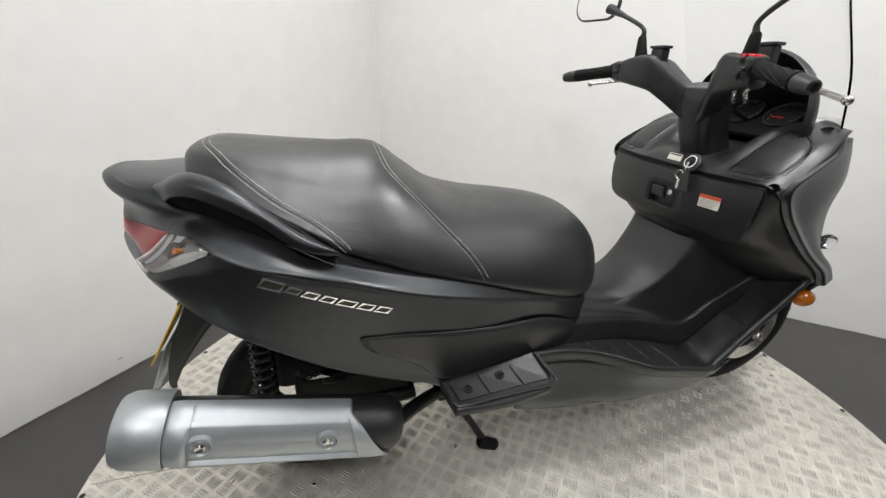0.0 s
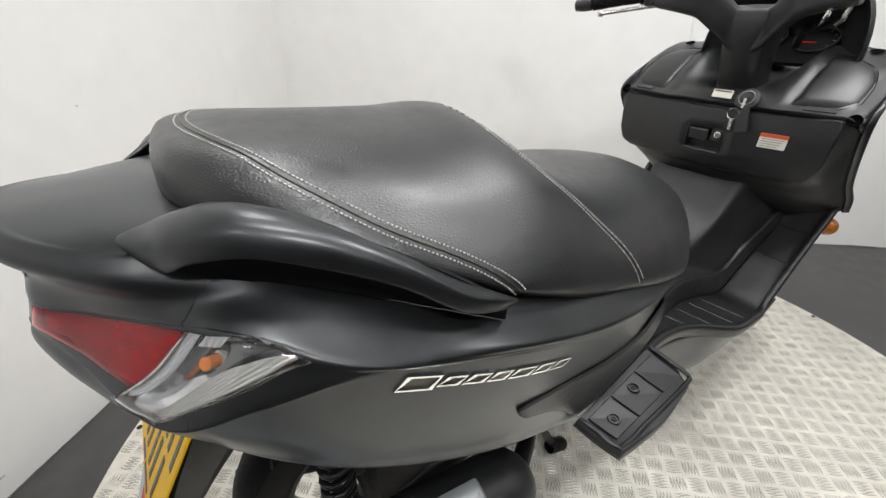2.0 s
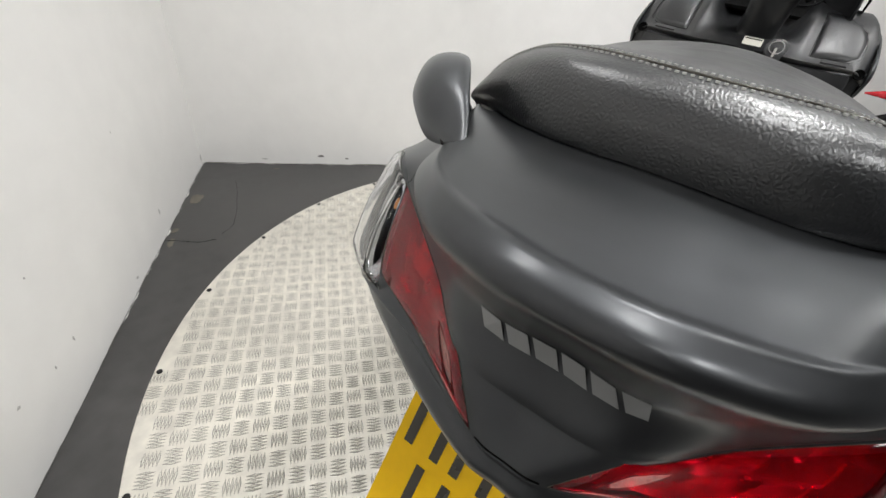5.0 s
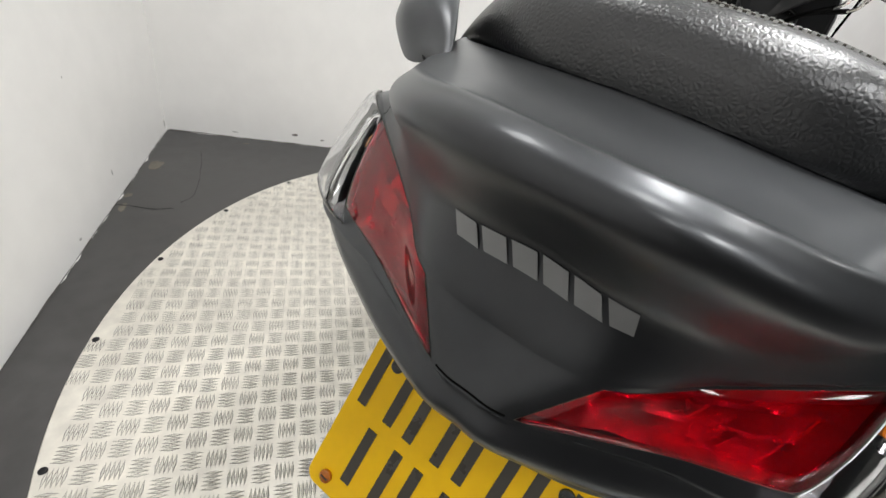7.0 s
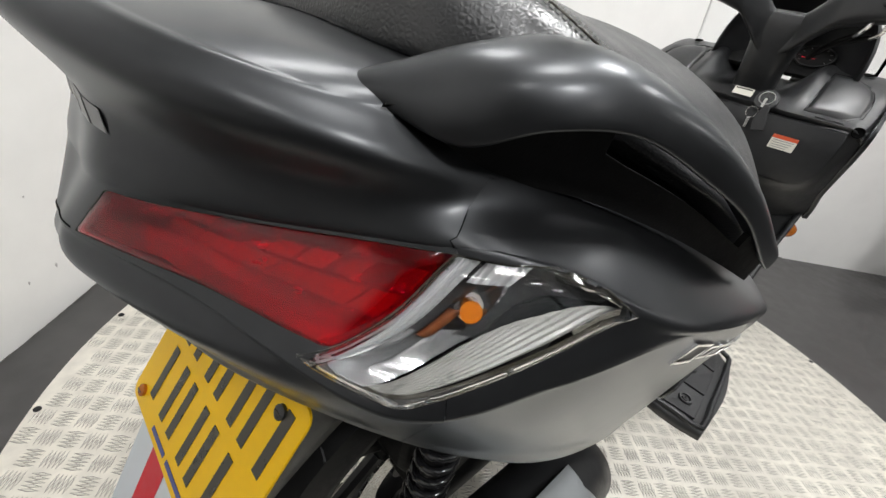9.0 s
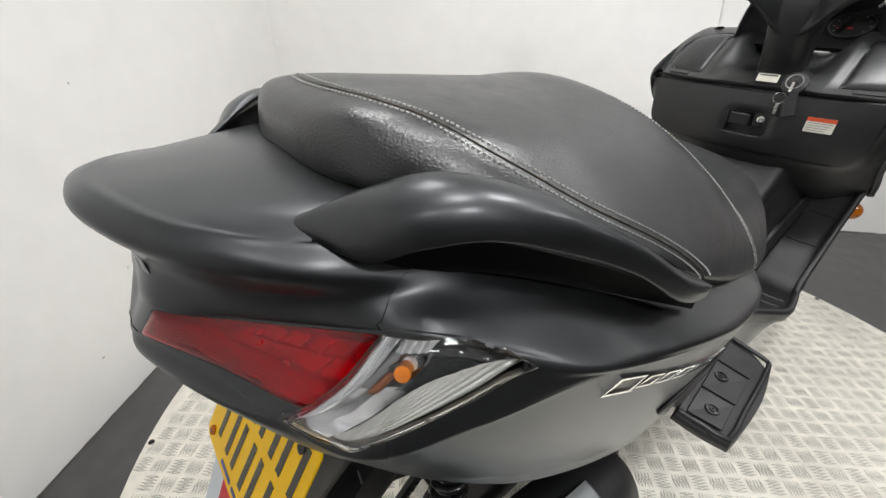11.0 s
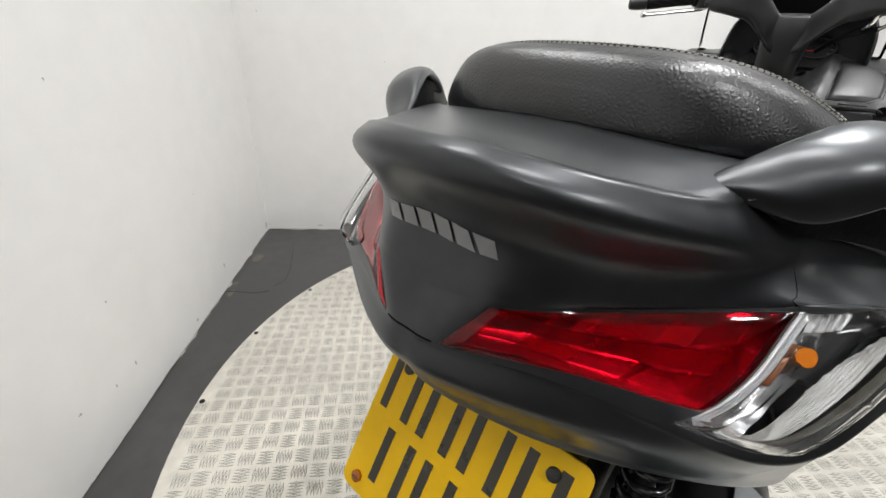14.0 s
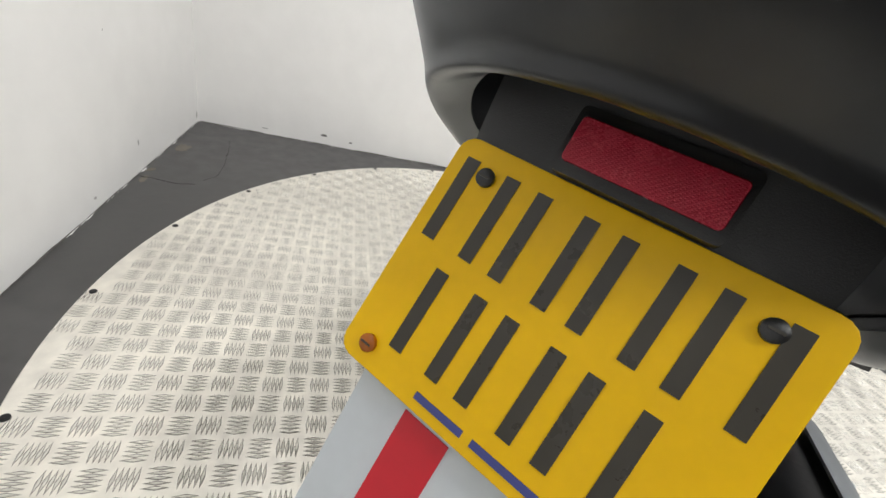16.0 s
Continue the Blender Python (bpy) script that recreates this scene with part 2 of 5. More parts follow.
def basis(o, u, v):
    """A frame at o with x along u and y near v."""
    u = Vector(u).normalized()
    n = u.cross(Vector(v)).normalized()
    v = n.cross(u)
    return Matrix.Translation(o) @ Matrix((u, v, n)).transposed().to_4x4()


# ---- the room ----
CORNER = Vector((0.80, 2.005, 0))
ALONG = (Vector((2.885, 0.05, 0)) - CORNER).normalized()
LEFT = (Vector((-0.60, 0.374, 0)) - CORNER).normalized()
OUTB, OUTL = Vector((-ALONG.y, ALONG.x, 0)), Vector((LEFT.y, -LEFT.x, 0))


def wall(name, a, b, out, label, material=None, h=CEIL, th=0.12):
    bm = bmesh.new()
    n = 24
    g = []
    for k in range(n + 1):
        p = a.lerp(b, k / n)
        g.append([p + Vector((0, 0, -0.02)), p + Vector((0, 0, h)), p + out * th + Vector((0, 0, h)), p + out * th + Vector((0, 0, -0.02))])
    grid_bm(g, True, True, bm)
    return tagged(part(name, bm, material or M_WALL, smooth=0), label, "wall", kind="structure")


far = CORNER + ALONG * 7.0
near = CORNER + LEFT * 7.0
wall("wall_back", CORNER - ALONG * 0.12, far, OUTB, "white painted wall with soft grey scuffs")
wall("wall_left", CORNER, near, OUTL, "white painted wall with chips and small marks")
# unseen walls, added to close the room and keep reflections dark
wall("unseen_wall_far", far, far + LEFT * 7.0, ALONG, "unseen dark grey wall that closes the room", M_GREYWALL)
wall("unseen_wall_near", near, near + ALONG * 7.0, LEFT, "unseen dark grey wall that closes the room", M_GREYWALL)

mid = (far + near) / 2
FL = basis(mid + Vector((0, 0, -0.008)), ALONG, -LEFT)
if FL.col[2].z < 0:
    FL = FL @ Matrix.Diagonal((1, -1, -1, 1))
bm = box(0, 0, -0.025, 7.4, 7.4, 0.05, m=FL)
tagged(part("floor", bm, M_FLOOR, smooth=0), "dark grey painted concrete floor with hairline cracks", "floor", kind="structure")
bm = box(0, 0, 0, 7.4, 7.4, 0.08, m=Matrix.Translation((0, 0, CEIL + 0.052)) @ FL)
tagged(part("ceiling", bm, M_CEIL, smooth=0), "plain pale painted ceiling", "ceiling", kind="structure")

for px, py, sx, sy, w in PANELS:
    fr = empty("ceiling_light", pose(px, py, CEIL, 0, 0, 45), "unseen square white flat panel light on the ceiling", "ceiling light", group="ceiling panel lights")
    bm = bmesh.new()
    for q in ((sx / 2 + 0.012, 0, 0.024, sy + 0.048), (-sx / 2 - 0.012, 0, 0.024, sy + 0.048), (0, sy / 2 + 0.012, sx, 0.024), (0, -sy / 2 - 0.012, sx, 0.024)):
        box(q[0], q[1], -0.02, q[2], q[3], 0.04, bm)
    part("frame", bm, M_WHITE, fr, smooth=0)
    part("diffuser", box(0, 0, -0.014, sx - 0.004, sy - 0.004, 0.012), M_GLOW, fr, "glowing white diffuser", smooth=0)

# turntable with raised tread bars
TC, TR = Vector((0.957, 0.061, 0)), 1.249
table = empty("turntable", pose(TC.x, TC.y, 0), "round aluminium tread-plate turntable set in the floor", "turntable")
bm = lathe([(-0.03, 0), (-0.03, TR), (-0.002, TR), (0, TR - 0.002), (0, 0)], (0, 0, 0), (0, 0, 1), 160)
part("deck_plate", bm, M_PLATE, table)
ca, sa = math.cos(radians(-41)), math.sin(radians(-41))
pitch = 0.0455
V, F, G, GF = [], [], [], []
N = int(TR / pitch) + 2
for i in range(-N, N + 1):
    for j in range(-N, N + 1):
        u, v = i * pitch, j * pitch
        if u * u + v * v > (TR - 0.018) ** 2:
            continue
        a = 0 if (i + j) % 2 else math.pi / 2
        for k in range(5):
            off = (k - 2) * 0.0078
            lu, wu = 0.0185, 0.0026
            c, sn = math.cos(a), math.sin(a)
            base = len(V)
            for pu, pv, pz in ((-lu, 0, 0), (0, -wu, 0), (lu, 0, 0), (0, wu, 0), (-lu * 0.55, 0, 0.0016), (lu * 0.55, 0, 0.0016)):
                qu, qv = u + pu * c - (pv + off) * sn, v + pu * sn + (pv + off) * c
                V.append((qu * ca - qv * sa, qu * sa + qv * ca, pz))
            # dark flat lozenge, slightly larger than the bar it lies under
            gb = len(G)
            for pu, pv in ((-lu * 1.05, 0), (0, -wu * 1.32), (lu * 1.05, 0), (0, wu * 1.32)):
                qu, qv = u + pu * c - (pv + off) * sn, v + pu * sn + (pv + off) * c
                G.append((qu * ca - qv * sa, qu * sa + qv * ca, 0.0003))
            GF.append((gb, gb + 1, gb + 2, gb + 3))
            F += [(base, base + 1, base + 4), (base + 1, base + 5, base + 4), (base + 1, base + 2, base + 5), (base + 2, base + 3, base + 5), (base + 3, base + 4, base + 5), (base + 3, base, base + 4)]
me = bpy.data.meshes.new("tread_relief")
me.from_pydata(V, [], F)
me.materials.append(M_BAR)
tb = new("tread_relief", me)
tb.parent = table
gm = bpy.data.meshes.new("dark_tread_line")
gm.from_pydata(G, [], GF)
gm.materials.append(M_DARKLINE)
go = new("dark_tread_line", gm)
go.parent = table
tagged(go, "dark outlines round the tread bars", kind="stuff")
tagged(tb, "raised aluminium tread bars in alternating groups of five", kind="stuff")

for k in range(24):
    a = radians(15 * k + 1)
    part("edge_screw", lathe([(-.001, .008), (.002, .0075), (.003, .005), (.0025, 0)], (1.234 * math.cos(a), 1.234 * math.sin(a), 0), (0, 0, 1), 12), M_DARKMET, table)
for x, y in ((1.787, .018), (1.932, .027), (1.814, -.022), (1.926, -.033), (1.73, -.033), (2.114, .038), (2.138, .0), (2.09, -.03), (-.16, .025), (.106, -.01), (.212, -.014), (.331, -.077), (.76, .033), (.759, -.048), (1.452, -.039), (1.333, -.057)):
    part("deck_bolt", lathe([(0, .0075), (.0025, .007), (.004, .0045), (.0035, .002), (.003, 0)], (x - TC.x, y - TC.y, 0), (0, 0, 1), 12), M_STEEL, table)
part("plate_joint", box(-.96, .014, .0006, .54, .0016, .0006), M_DARKLINE, table, smooth=0)
part("plate_joint", box(1.1, .014, .0006, .28, .0016, .0006), M_DARKLINE, table, smooth=0)


# chips, marks and the hairline crack: along the wall, height, half width, half height
LEFT_MARKS = ((1.244, .86, .003, .004), (1.278, .136, .004, .008), (1.365, .136, .003, .006), (1.486, .167, .006, .004), (.63, .095, .006, .012), (1.30, .35, .003, .003), (1.84, .056, .012, .004), (.02, .03, .012, .02), (.93, .03, .01, .006), (.75, .45, .002, .004))
BACK_MARKS = ((.577, .041, .018, .007), (.713, .028, .012, .004), (.105, 1.083, .002, .006), (.687, .891, .003, .002), (.11, 1.30, .002, .005), (.30, .02, .02, .003))
CRACK_A = ((.33, 1.54), (.349, 1.506), (.403, 1.449), (.436, 1.403), (.488, 1.371))
CRACK_B = ((.53, 1.39), (.54, 1.396), (.588, 1.413), (.66, 1.50), (.76, 1.655), (.805, 1.73))
M_SCUFF = mat("grey_wall_scuff", (.46, .45, .43), .7, var=.3, scale=40)
M_CHIP = mat("bare_wall_patch", (.14, .13, .12), .8, var=.4, scale=30)
def blotch(name, parent, m, w, h, material, seed):
    rnd = random.Random(seed)
    n = 11
    out = [(w * math.cos(2 * math.pi * k / n) * rnd.uniform(.55, 1.1), h * math.sin(2 * math.pi * k / n) * rnd.uniform(.55, 1.1)) for k in range(n)]
    return part(name, plate_on(m, out, .0008), material, parent, smooth=0)


def on_wall(along, out, s, z):
    m = basis(CORNER + along * s + Vector((0, 0, z)) - out * .0006, along, (0, 0, 1))
    return m if m.col[2].xyz.dot(out) < 0 else m @ Matrix.Diagonal((-1, 1, -1, 1))


WB, WL_ = bpy.data.objects["wall_back"], bpy.data.objects["wall_left"]
for k, (s, z, w, h) in enumerate(LEFT_MARKS):
    blotch("paint_chip", WL_, on_wall(LEFT, OUTL, s, z), w, h, M_SCUFF, k)
for k, (s, z, w, h) in enumerate(BACK_MARKS):
    blotch("paint_chip", WB, on_wall(ALONG, OUTB, s, z), w, h, M_SCUFF if k > 1 else M_CHIP, 50 + k)
rnd = random.Random(4)
for wob, along, out, parent in ((3.2, LEFT, OUTL, WL_), (3.0, ALONG, OUTB, WB)):
    bm = bmesh.new()
    lowv, upv = [], []
    for k in range(220):
        s = .01 + k * .015
        m = on_wall(along, out, s, 0)
        lowv.append(bm.verts.new(m @ Vector((0, -.008, 0))))
        upv.append(bm.verts.new(m @ Vector((0, -.006 + .007 * max(0, noise.noise(Vector((s * 4, wob, 0))) + .15) + rnd.uniform(0, .002), 0))))
    for k in range(219):
        bm.faces.new((lowv[k], lowv[k + 1], upv[k + 1], upv[k]))
    part("ragged_paint_edge", bm, M_CHIP, parent, smooth=0)
fl = bpy.data.objects["floor"]
for c, thick in ((CRACK_A, 1.0), (CRACK_B, 0.4)):
    P = spline([(x, y, -.0070) for x, y in c], 8)
    bm = bmesh.new()
    prev = None
    for k, p in enumerate(P):
        j = Vector((rnd.uniform(-.003, .003), rnd.uniform(-.003, .003), 0))
        w = rnd.uniform(.0010, .0034) * thick
        pair = (bm.verts.new(p + j + Vector((0, w, 0))), bm.verts.new(p + j - Vector((0, w, 0))))
        if prev:
            bm.faces.new((prev[0], prev[1], pair[1], pair[0]))
        prev = pair
    part("hairline_crack", bm, M_HOLE, fl, smooth=0)

# white paint run out over the floor's edge, and brown stains beside it
M_STAIN = mat("floor_stain", (.13, .115, .092), .6, var=.35, scale=30)
for wob, along, out, reach in ((7.1, LEFT, OUTL, 1.1), (8.3, ALONG, OUTB, 1.3)):
    bm = bmesh.new()
    prev = None
    for k in range(int(reach / .008)):
        p = CORNER + along * (k * .008) + Vector((0, 0, -.0070))
        w = max(0, noise.noise(Vector((k * .11, wob, 0))) * .011 + noise.noise(Vector((k * .5, wob, 3))) * .005)
        pair = (bm.verts.new(p), bm.verts.new(p - out * (w + .0004)))
        if prev:
            bm.faces.new((prev[0], prev[1], pair[1], pair[0]))
        prev = pair
    part("paint_run", bm, M_WALL, fl, "ragged white paint at the wall's foot", smooth=0)
for k, (x, y, w, h, turn) in enumerate(((.372, 1.465, .035, .012, 47), (.60, 1.70, .05, .03, 40), (.42, 1.53, .02, .012, 20), (1.02, 1.72, .016, .006, -40))):
    blotch("floor_stain", fl, pose(x, y, -.0073, 0, 0, turn), w, h, M_STAIN, 90 + k)

# red motorcycle standing on the floor by the wall
mc = empty("motorcycle", pose(3.36, -.90, -.008, 0, 0, -15) @ Matrix.Scale(.88, 4), "red motorcycle with black wheels parked by the wall", "motorcycle")
wh = part("wheel", lathe([(-.035, .22), (-.052, .245), (-.045, .28), (0, .30), (.045, .28), (.052, .245), (.035, .22)], (0, 0, .30), (1, 0, 0), 48), M_RUBBER, mc, "black wheel with a wide tyre")
part("rim", lathe([(-.04, .225), (-.04, .205), (-.02, .195), (.02, .195), (.04, .205), (.04, .225)], (0, 0, .30), (1, 0, 0), 40), M_DARKMET, wh)
for k in range(5):
    a = 2 * math.pi * k / 5 + .3
    part("spoke", tube([(0, .03 * math.cos(a), .30 + .03 * math.sin(a)), (0, .20 * math.cos(a), .30 + .20 * math.sin(a))], .016, 8), M_DARKMET, wh)
part("brake_disc", lathe([(-.06, .05), (-.06, .105), (-.055, .105), (-.055, .05)], (0, 0, .30), (1, 0, 0), 32), M_STEEL, wh)
part("swingarm", tube([(-.07, 0, .30), (-.08, -.25, .33), (-.08, -.50, .36)], .028, 10, flat=.7), M_STEEL, mc)
part("tail_fairing", tube([(0, .30, .66), (0, .16, .68), (0, -.05, .70), (0, -.40, .72)], [.006, .035, .06, .09], 14, flat=.7), M_REDPAINT, mc, "glossy red tail fairing")
part("body", tube([(0, -.25, .55), (0, -.55, .55), (0, -.95, .62)], [.08, .14, .10], 14), M_DARKMET, mc)
part("front_wheel", lathe([(-.035, .22), (-.052, .245), (-.045, .28), (0, .30), (.045, .28), (.052, .245), (.035, .22)], (0, -1.40, .30), (1, 0, 0), 40), M_RUBBER, mc)

# ---- the scooter: rear body ----
sc = empty("scooter", pose(0, 0.026, 0, 1.8, 0, 0.9), "satin black maxi scooter standing on a metal turntable", "scooter")


def row(*p):
    return [Vector((x, -y, z)) for x, y, z in p]


# feature lines of the rear body from the tail's middle round to the flank (x, half width, z)
L0 = row((.038, 0, .8995), (.046, .042, .8975), (.077, .093, .887), (.133, .134, .875), (.205, .157, .865), (.30, .170, .842), (.45, .20, .797), (.60, .20, .75), (.75, .20, .70), (.93, .19, .63), (1.05, .165, .585))
L1 = row((.0285, 0, .8885), (.0355, .045, .8865), (.067, .095, .8735), (.129, .145, .8605), (.208, .173, .848), (.30, .205, .829), (.45, .245, .790), (.60, .245, .742), (.75, .24, .692), (.93, .215, .625), (1.05, .178, .580))
L2 = row((.053, 0, .853), (.058, .045, .848), (.096, .10, .842), (.150, .152, .838), (.212, .188, .834), (.30, .232, .818), (.45, .272, .768), (.60, .274, .724), (.75, .264, .677), (.93, .232, .613), (1.05, .186, .570))
L3 = row((.047, 0, .805), (.051, .047, .809), (.099, .096, .806), (.157, .168, .815), (.206, .222, .816), (.296, .277, .782), (.45, .307, .745), (.60, .306, .697), (.75, .284, .656), (.93, .232, .598), (1.05, .188, .557))
L4 = row((.032, 0, .775), (.037, .026, .774), (.074, .095, .765), (.130, .201, .743), (.206, .247, .763), (.291, .276, .774), (.449, .3065, .738), (.599, .3050, .690), (.75, .282, .648), (.93, .230, .590), (1.05, .187, .550))
L5 = row((.030, 0, .752), (.034, .03, .750), (.070, .10, .738), (.132, .187, .716), (.207, .236, .706), (.30, .265, .690), (.45, .286, .632), (.60, .285, .578), (.75, .272, .545), (.93, .220, .530), (1.05, .182, .515))
L6 = row((.068, 0, .699), (.072, .03, .698), (.094, .09, .690), (.150, .160, .668), (.215, .212, .638), (.30, .243, .592), (.45, .257, .512), (.60, .257, .453), (.70, .250, .425), (.93, .212, .49), (1.05, .178, .495))
L7 = row((.115, 0, .712), (.118, .03, .711), (.13, .075, .702), (.17, .13, .685), (.225, .175, .650), (.30, .20, .605), (.45, .205, .528), (.60, .205, .47), (.70, .205, .443), (.93, .2, .51), (1.05, .170, .50))
NU, NV = 18, 9
L2B = [a.lerp(b, .8) + Vector((0, -.0045 if k > 5 else 0, .003 if k > 5 else 0)) for k, (a, b) in enumerate(zip(L2, L3))]
L3B = [a.lerp(b, .5) for a, b in zip(L3, L4)]
L4B = [a.lerp(b, .14) for a, b in zip(L4, L5)]
L5B = [a.lerp(b, .72) + Vector((0, -.003 if k > 2 else 0, 0)) for k, (a, b) in enumerate(zip(L5, L6))]
BODY = net([L0, L1, L2, L2B, L3, L3B, L4, L4B, L5, L5B, L6, L7], NU, NV, True)
LINES = (0, 1, 2, 2.8, 3, 3.5, 4, 4.14, 5, 5.72, 6, 7)


def cut(g, j0, j1, i0=0, i1=None):
    return [r[j0:j1 + 1] for r in g[i0:i1]]


def at(i, j):
    """The body's surface point and outward normal at line i and station j."""
    i = float(np.interp(i, LINES, range(len(LINES))))
    fi, fj = max(0, min(i * NV, len(BODY) - 1.001)), max(0, min(j * NU, len(BODY[0]) - 1.001))
    a, b = int(fi), int(fj)
    u, v = fi - a, fj - b
    p00, p01, p10, p11 = BODY[a][b], BODY[a][b + 1], BODY[a + 1][b], BODY[a + 1][b + 1]
    p = p00.lerp(p01, v).lerp(p10.lerp(p11, v), u)
    n = (p01.lerp(p11, u) - p00.lerp(p10, u)).cross(p10.lerp(p11, v) - p00.lerp(p01, v)).normalized()
    if n.dot(p - Vector((0.45, 0, p.z))) < 0:
        n = -n
    return p, n


# lamp outlines in (line, station): inner low, inner high, outer high, outer low
RED = ((3.97, 0.95), (3.02, 1.02), (3.0, 3.27), (3.76, 2.655))
CLR = ((3.92, 2.53), (3.0, 3.29), (3.13, 4.56), (3.95, 2.92))


def quad(q, s, t):
    (a, b), (c, d), (e, f), (g, h) = q
    lo = (a + (g - a) * s, b + (h - b) * s)
    hi = (c + (e - c) * s, d + (f - d) * s)
    bow = 0.27 * s * s * math.sin(math.pi * max(t, 0) ** 1.8) - 0.20 * t * math.sin(math.pi * max(s, 0) ** 2.4) if q is CLR else 0.0
    return lo[0] + (hi[0] - lo[0]) * t + bow, lo[1] + (hi[1] - lo[1]) * t


def inside(q, i, j):
    c8 = [quad(q, 0, k / 6) for k in range(6)] + [quad(q, k / 6, 1) for k in range(6)] + [quad(q, 1, 1 - k / 6) for k in range(6)] + [quad(q, 1 - k / 6, 0) for k in range(6)]
    hit = False
    for k in range(24):
        (a, b), (c, d) = c8[k], c8[(k + 1) % 24]
        if (b > j) != (d > j) and i < a + (c - a) * (j - b) / (d - b):
            hit = not hit
    return hit


# openings for the lamps: the shell's grid is drawn to the outlines and left out inside them
def rim_points(q):
    return [at(*quad(q, s, t))[0] for k in range(120) for s, t in ((k / 120, 0), (1, k / 120), (1 - k / 120, 1), (0, 1 - k / 120))]


SHELL = [[p.copy() for p in r] for r in BODY]
HOLE = set()
for q in (RED, CLR):
    rim = rim_points(q)
    inn = {(a, b) for a in range(len(BODY)) for b in range(len(BODY[0])) if inside(q, float(np.interp(a / NV, range(len(LINES)), LINES)), b / NU)}
    for a, b in inn:
        HOLE.add((a, b))
        if any((a + da, b + db) not in inn for da in (-1, 0, 1) for db in (-1, 0, 1)):
            SHELL[a][b] = min(rim, key=lambda p: (p - BODY[a][b]).length_squared).copy()


def shell_bm(rows, holes, bm=None):
    """The grid as faces, but for those with all corners in the holes."""
    bm = bm or bmesh.new()
    V = [[bm.verts.new(p) for p in r] for r in rows]
    for i in range(len(V) - 1):
        for j in range(len(V[0]) - 1):
            if not all(c in holes for c in ((i, j), (i, j + 1), (i + 1, j), (i + 1, j + 1))):
                bm.faces.new((V[i][j], V[i][j + 1], V[i + 1][j + 1], V[i + 1][j]))
    bmesh.ops.remove_doubles(bm, verts=bm.verts, dist=1e-5)
    return bm


# deck on top of the tail, between the seat and the lip, running on into the cowl
def deck(t):
    r = []
    for p in L0[:6]:
        e = Vector((0.262 - 0.2 * abs(p.y), p.y * 0.98, 0.880 + 0.006 * (1 - (p.y / 0.16) ** 2)))
        q = 1 - math.exp(-t * 4.5)
        z = p.z + (e.z - p.z) * q + 0.010 * math.sin(math.pi * min(1, t * 1.02)) * (1 - 0.5 * (p.y / 0.17) ** 2)
        r.append(Vector((p.x + (e.x - p.x) * t, p.y + (e.y - p.y) * t, z)))
    return r


TOP = net([deck(t) for t in (1, .75, .5, .3, .15, .06)] + [L0[:6], L1[:6], L2[:6]], NU, NV, True)[:-NV]
JG = int(NU * 3.3)


def along(r, s):
    k = min(int(s * NU), len(r) - 2)
    return r[k].lerp(r[k + 1], s * NU - k)


def slant(r, s):
    """The row with its points moved so that the panel joint falls at station s."""
    n = len(r)
    x = [float(np.interp(b / NU, (0, 2.3, JG / NU, 4.6, 99), (0, 2.3, s, 4.6, 99))) for b in range(n)]
    return [along(r, min(v, (n - 1) / NU)) for v in x]


for a in range(NV, int(NV * 2.9)):
    SHELL[a] = slant(SHELL[a], 3.9 - .6 * (a / NV - 1) / 1.9)
TOP = [slant(r, 3.9) for r in TOP]
tail = cut(TOP, 0, JG)[:-1] + cut(SHELL, 0, JG, NV)
off = len(TOP) - 1 - NV
holes = {(a + off, b) for a, b in HOLE}
bm = shell_bm(tail, holes)
shell_bm(flip(tail), holes, bm)
part("tail_cowl", bm, M_BLACK, sc, "satin black tail cowl with a pointed lip", smooth=75, solid=0.004, split=True)
for g in (cut(SHELL, JG, len(BODY[0]) - 1), flip(cut(SHELL, JG, len(BODY[0]) - 1))):
    gg = [[p.copy() for p in r] for r in g]
    for a, r in enumerate(gg):
        if (a, JG) not in HOLE:
            r[0] = r[0].lerp(r[1], 0.08)
    part("side_panel", shell_bm(gg, {(a, b - JG) for a, b in HOLE}), M_BLACK, sc, "satin black flank panel with a soft crease", smooth=60, solid=0.004, split=True)
rest = cut(TOP, JG, 4 * NU)
for g in (rest, flip(rest)):
    part("tail_deck", grid_bm(g), M_BLACK, sc, smooth=75, solid=0.004, split=True)


# lamps
def lens(q, nx, ny, height, rim=0.003, sgn=1):
    """A bulged pane over an outline of the body; height(s, t) above its surface."""
    g = []
    for a in range(ny + 1):
        r = []
        for b in range(nx + 1):
            s, t = b / nx, a / ny
            p, n = at(*quad(q, s, t))
            r.append(p + n * height(s, t))
        g.append(r)
    def low(r, t):
        out = []
        for b, p in enumerate(r):
            pp, n = at(*quad(q, b / nx, t))
            out.append(pp - n * rim)
        return out
    g = [low(g[0], 0)] + g + [low(g[-1], 1)]
    for k, r in enumerate(g):
        t = min(1, max(0, (k - 1) / ny))
        for first in (True, False):
            pp, n = at(*quad(q, 0 if first else 1, t))
            r.insert(0 if first else len(r), pp - n * rim)
    return g if sgn > 0 else flip(g)


def edge(s, t, w=0.08):
    e = min(s / w, (1 - s) / w, t / (w * 2.5), (1 - t) / (w * 2.5), 1)
    return math.sin(e * math.pi / 2)


def bulge(s, t):
    return 0.001 + 0.0025 * edge(s, t)


def bulge_clear(s, t):
    return 0.002 + edge(s, t, 0.06) * (0.003 + 0.013 * (1 - t) ** 0.8 * (1 - 0.2 * s))


TILT = [[random.Random(31 * r + c).uniform(-1, 1) for c in range(40)] for r in range(4)]


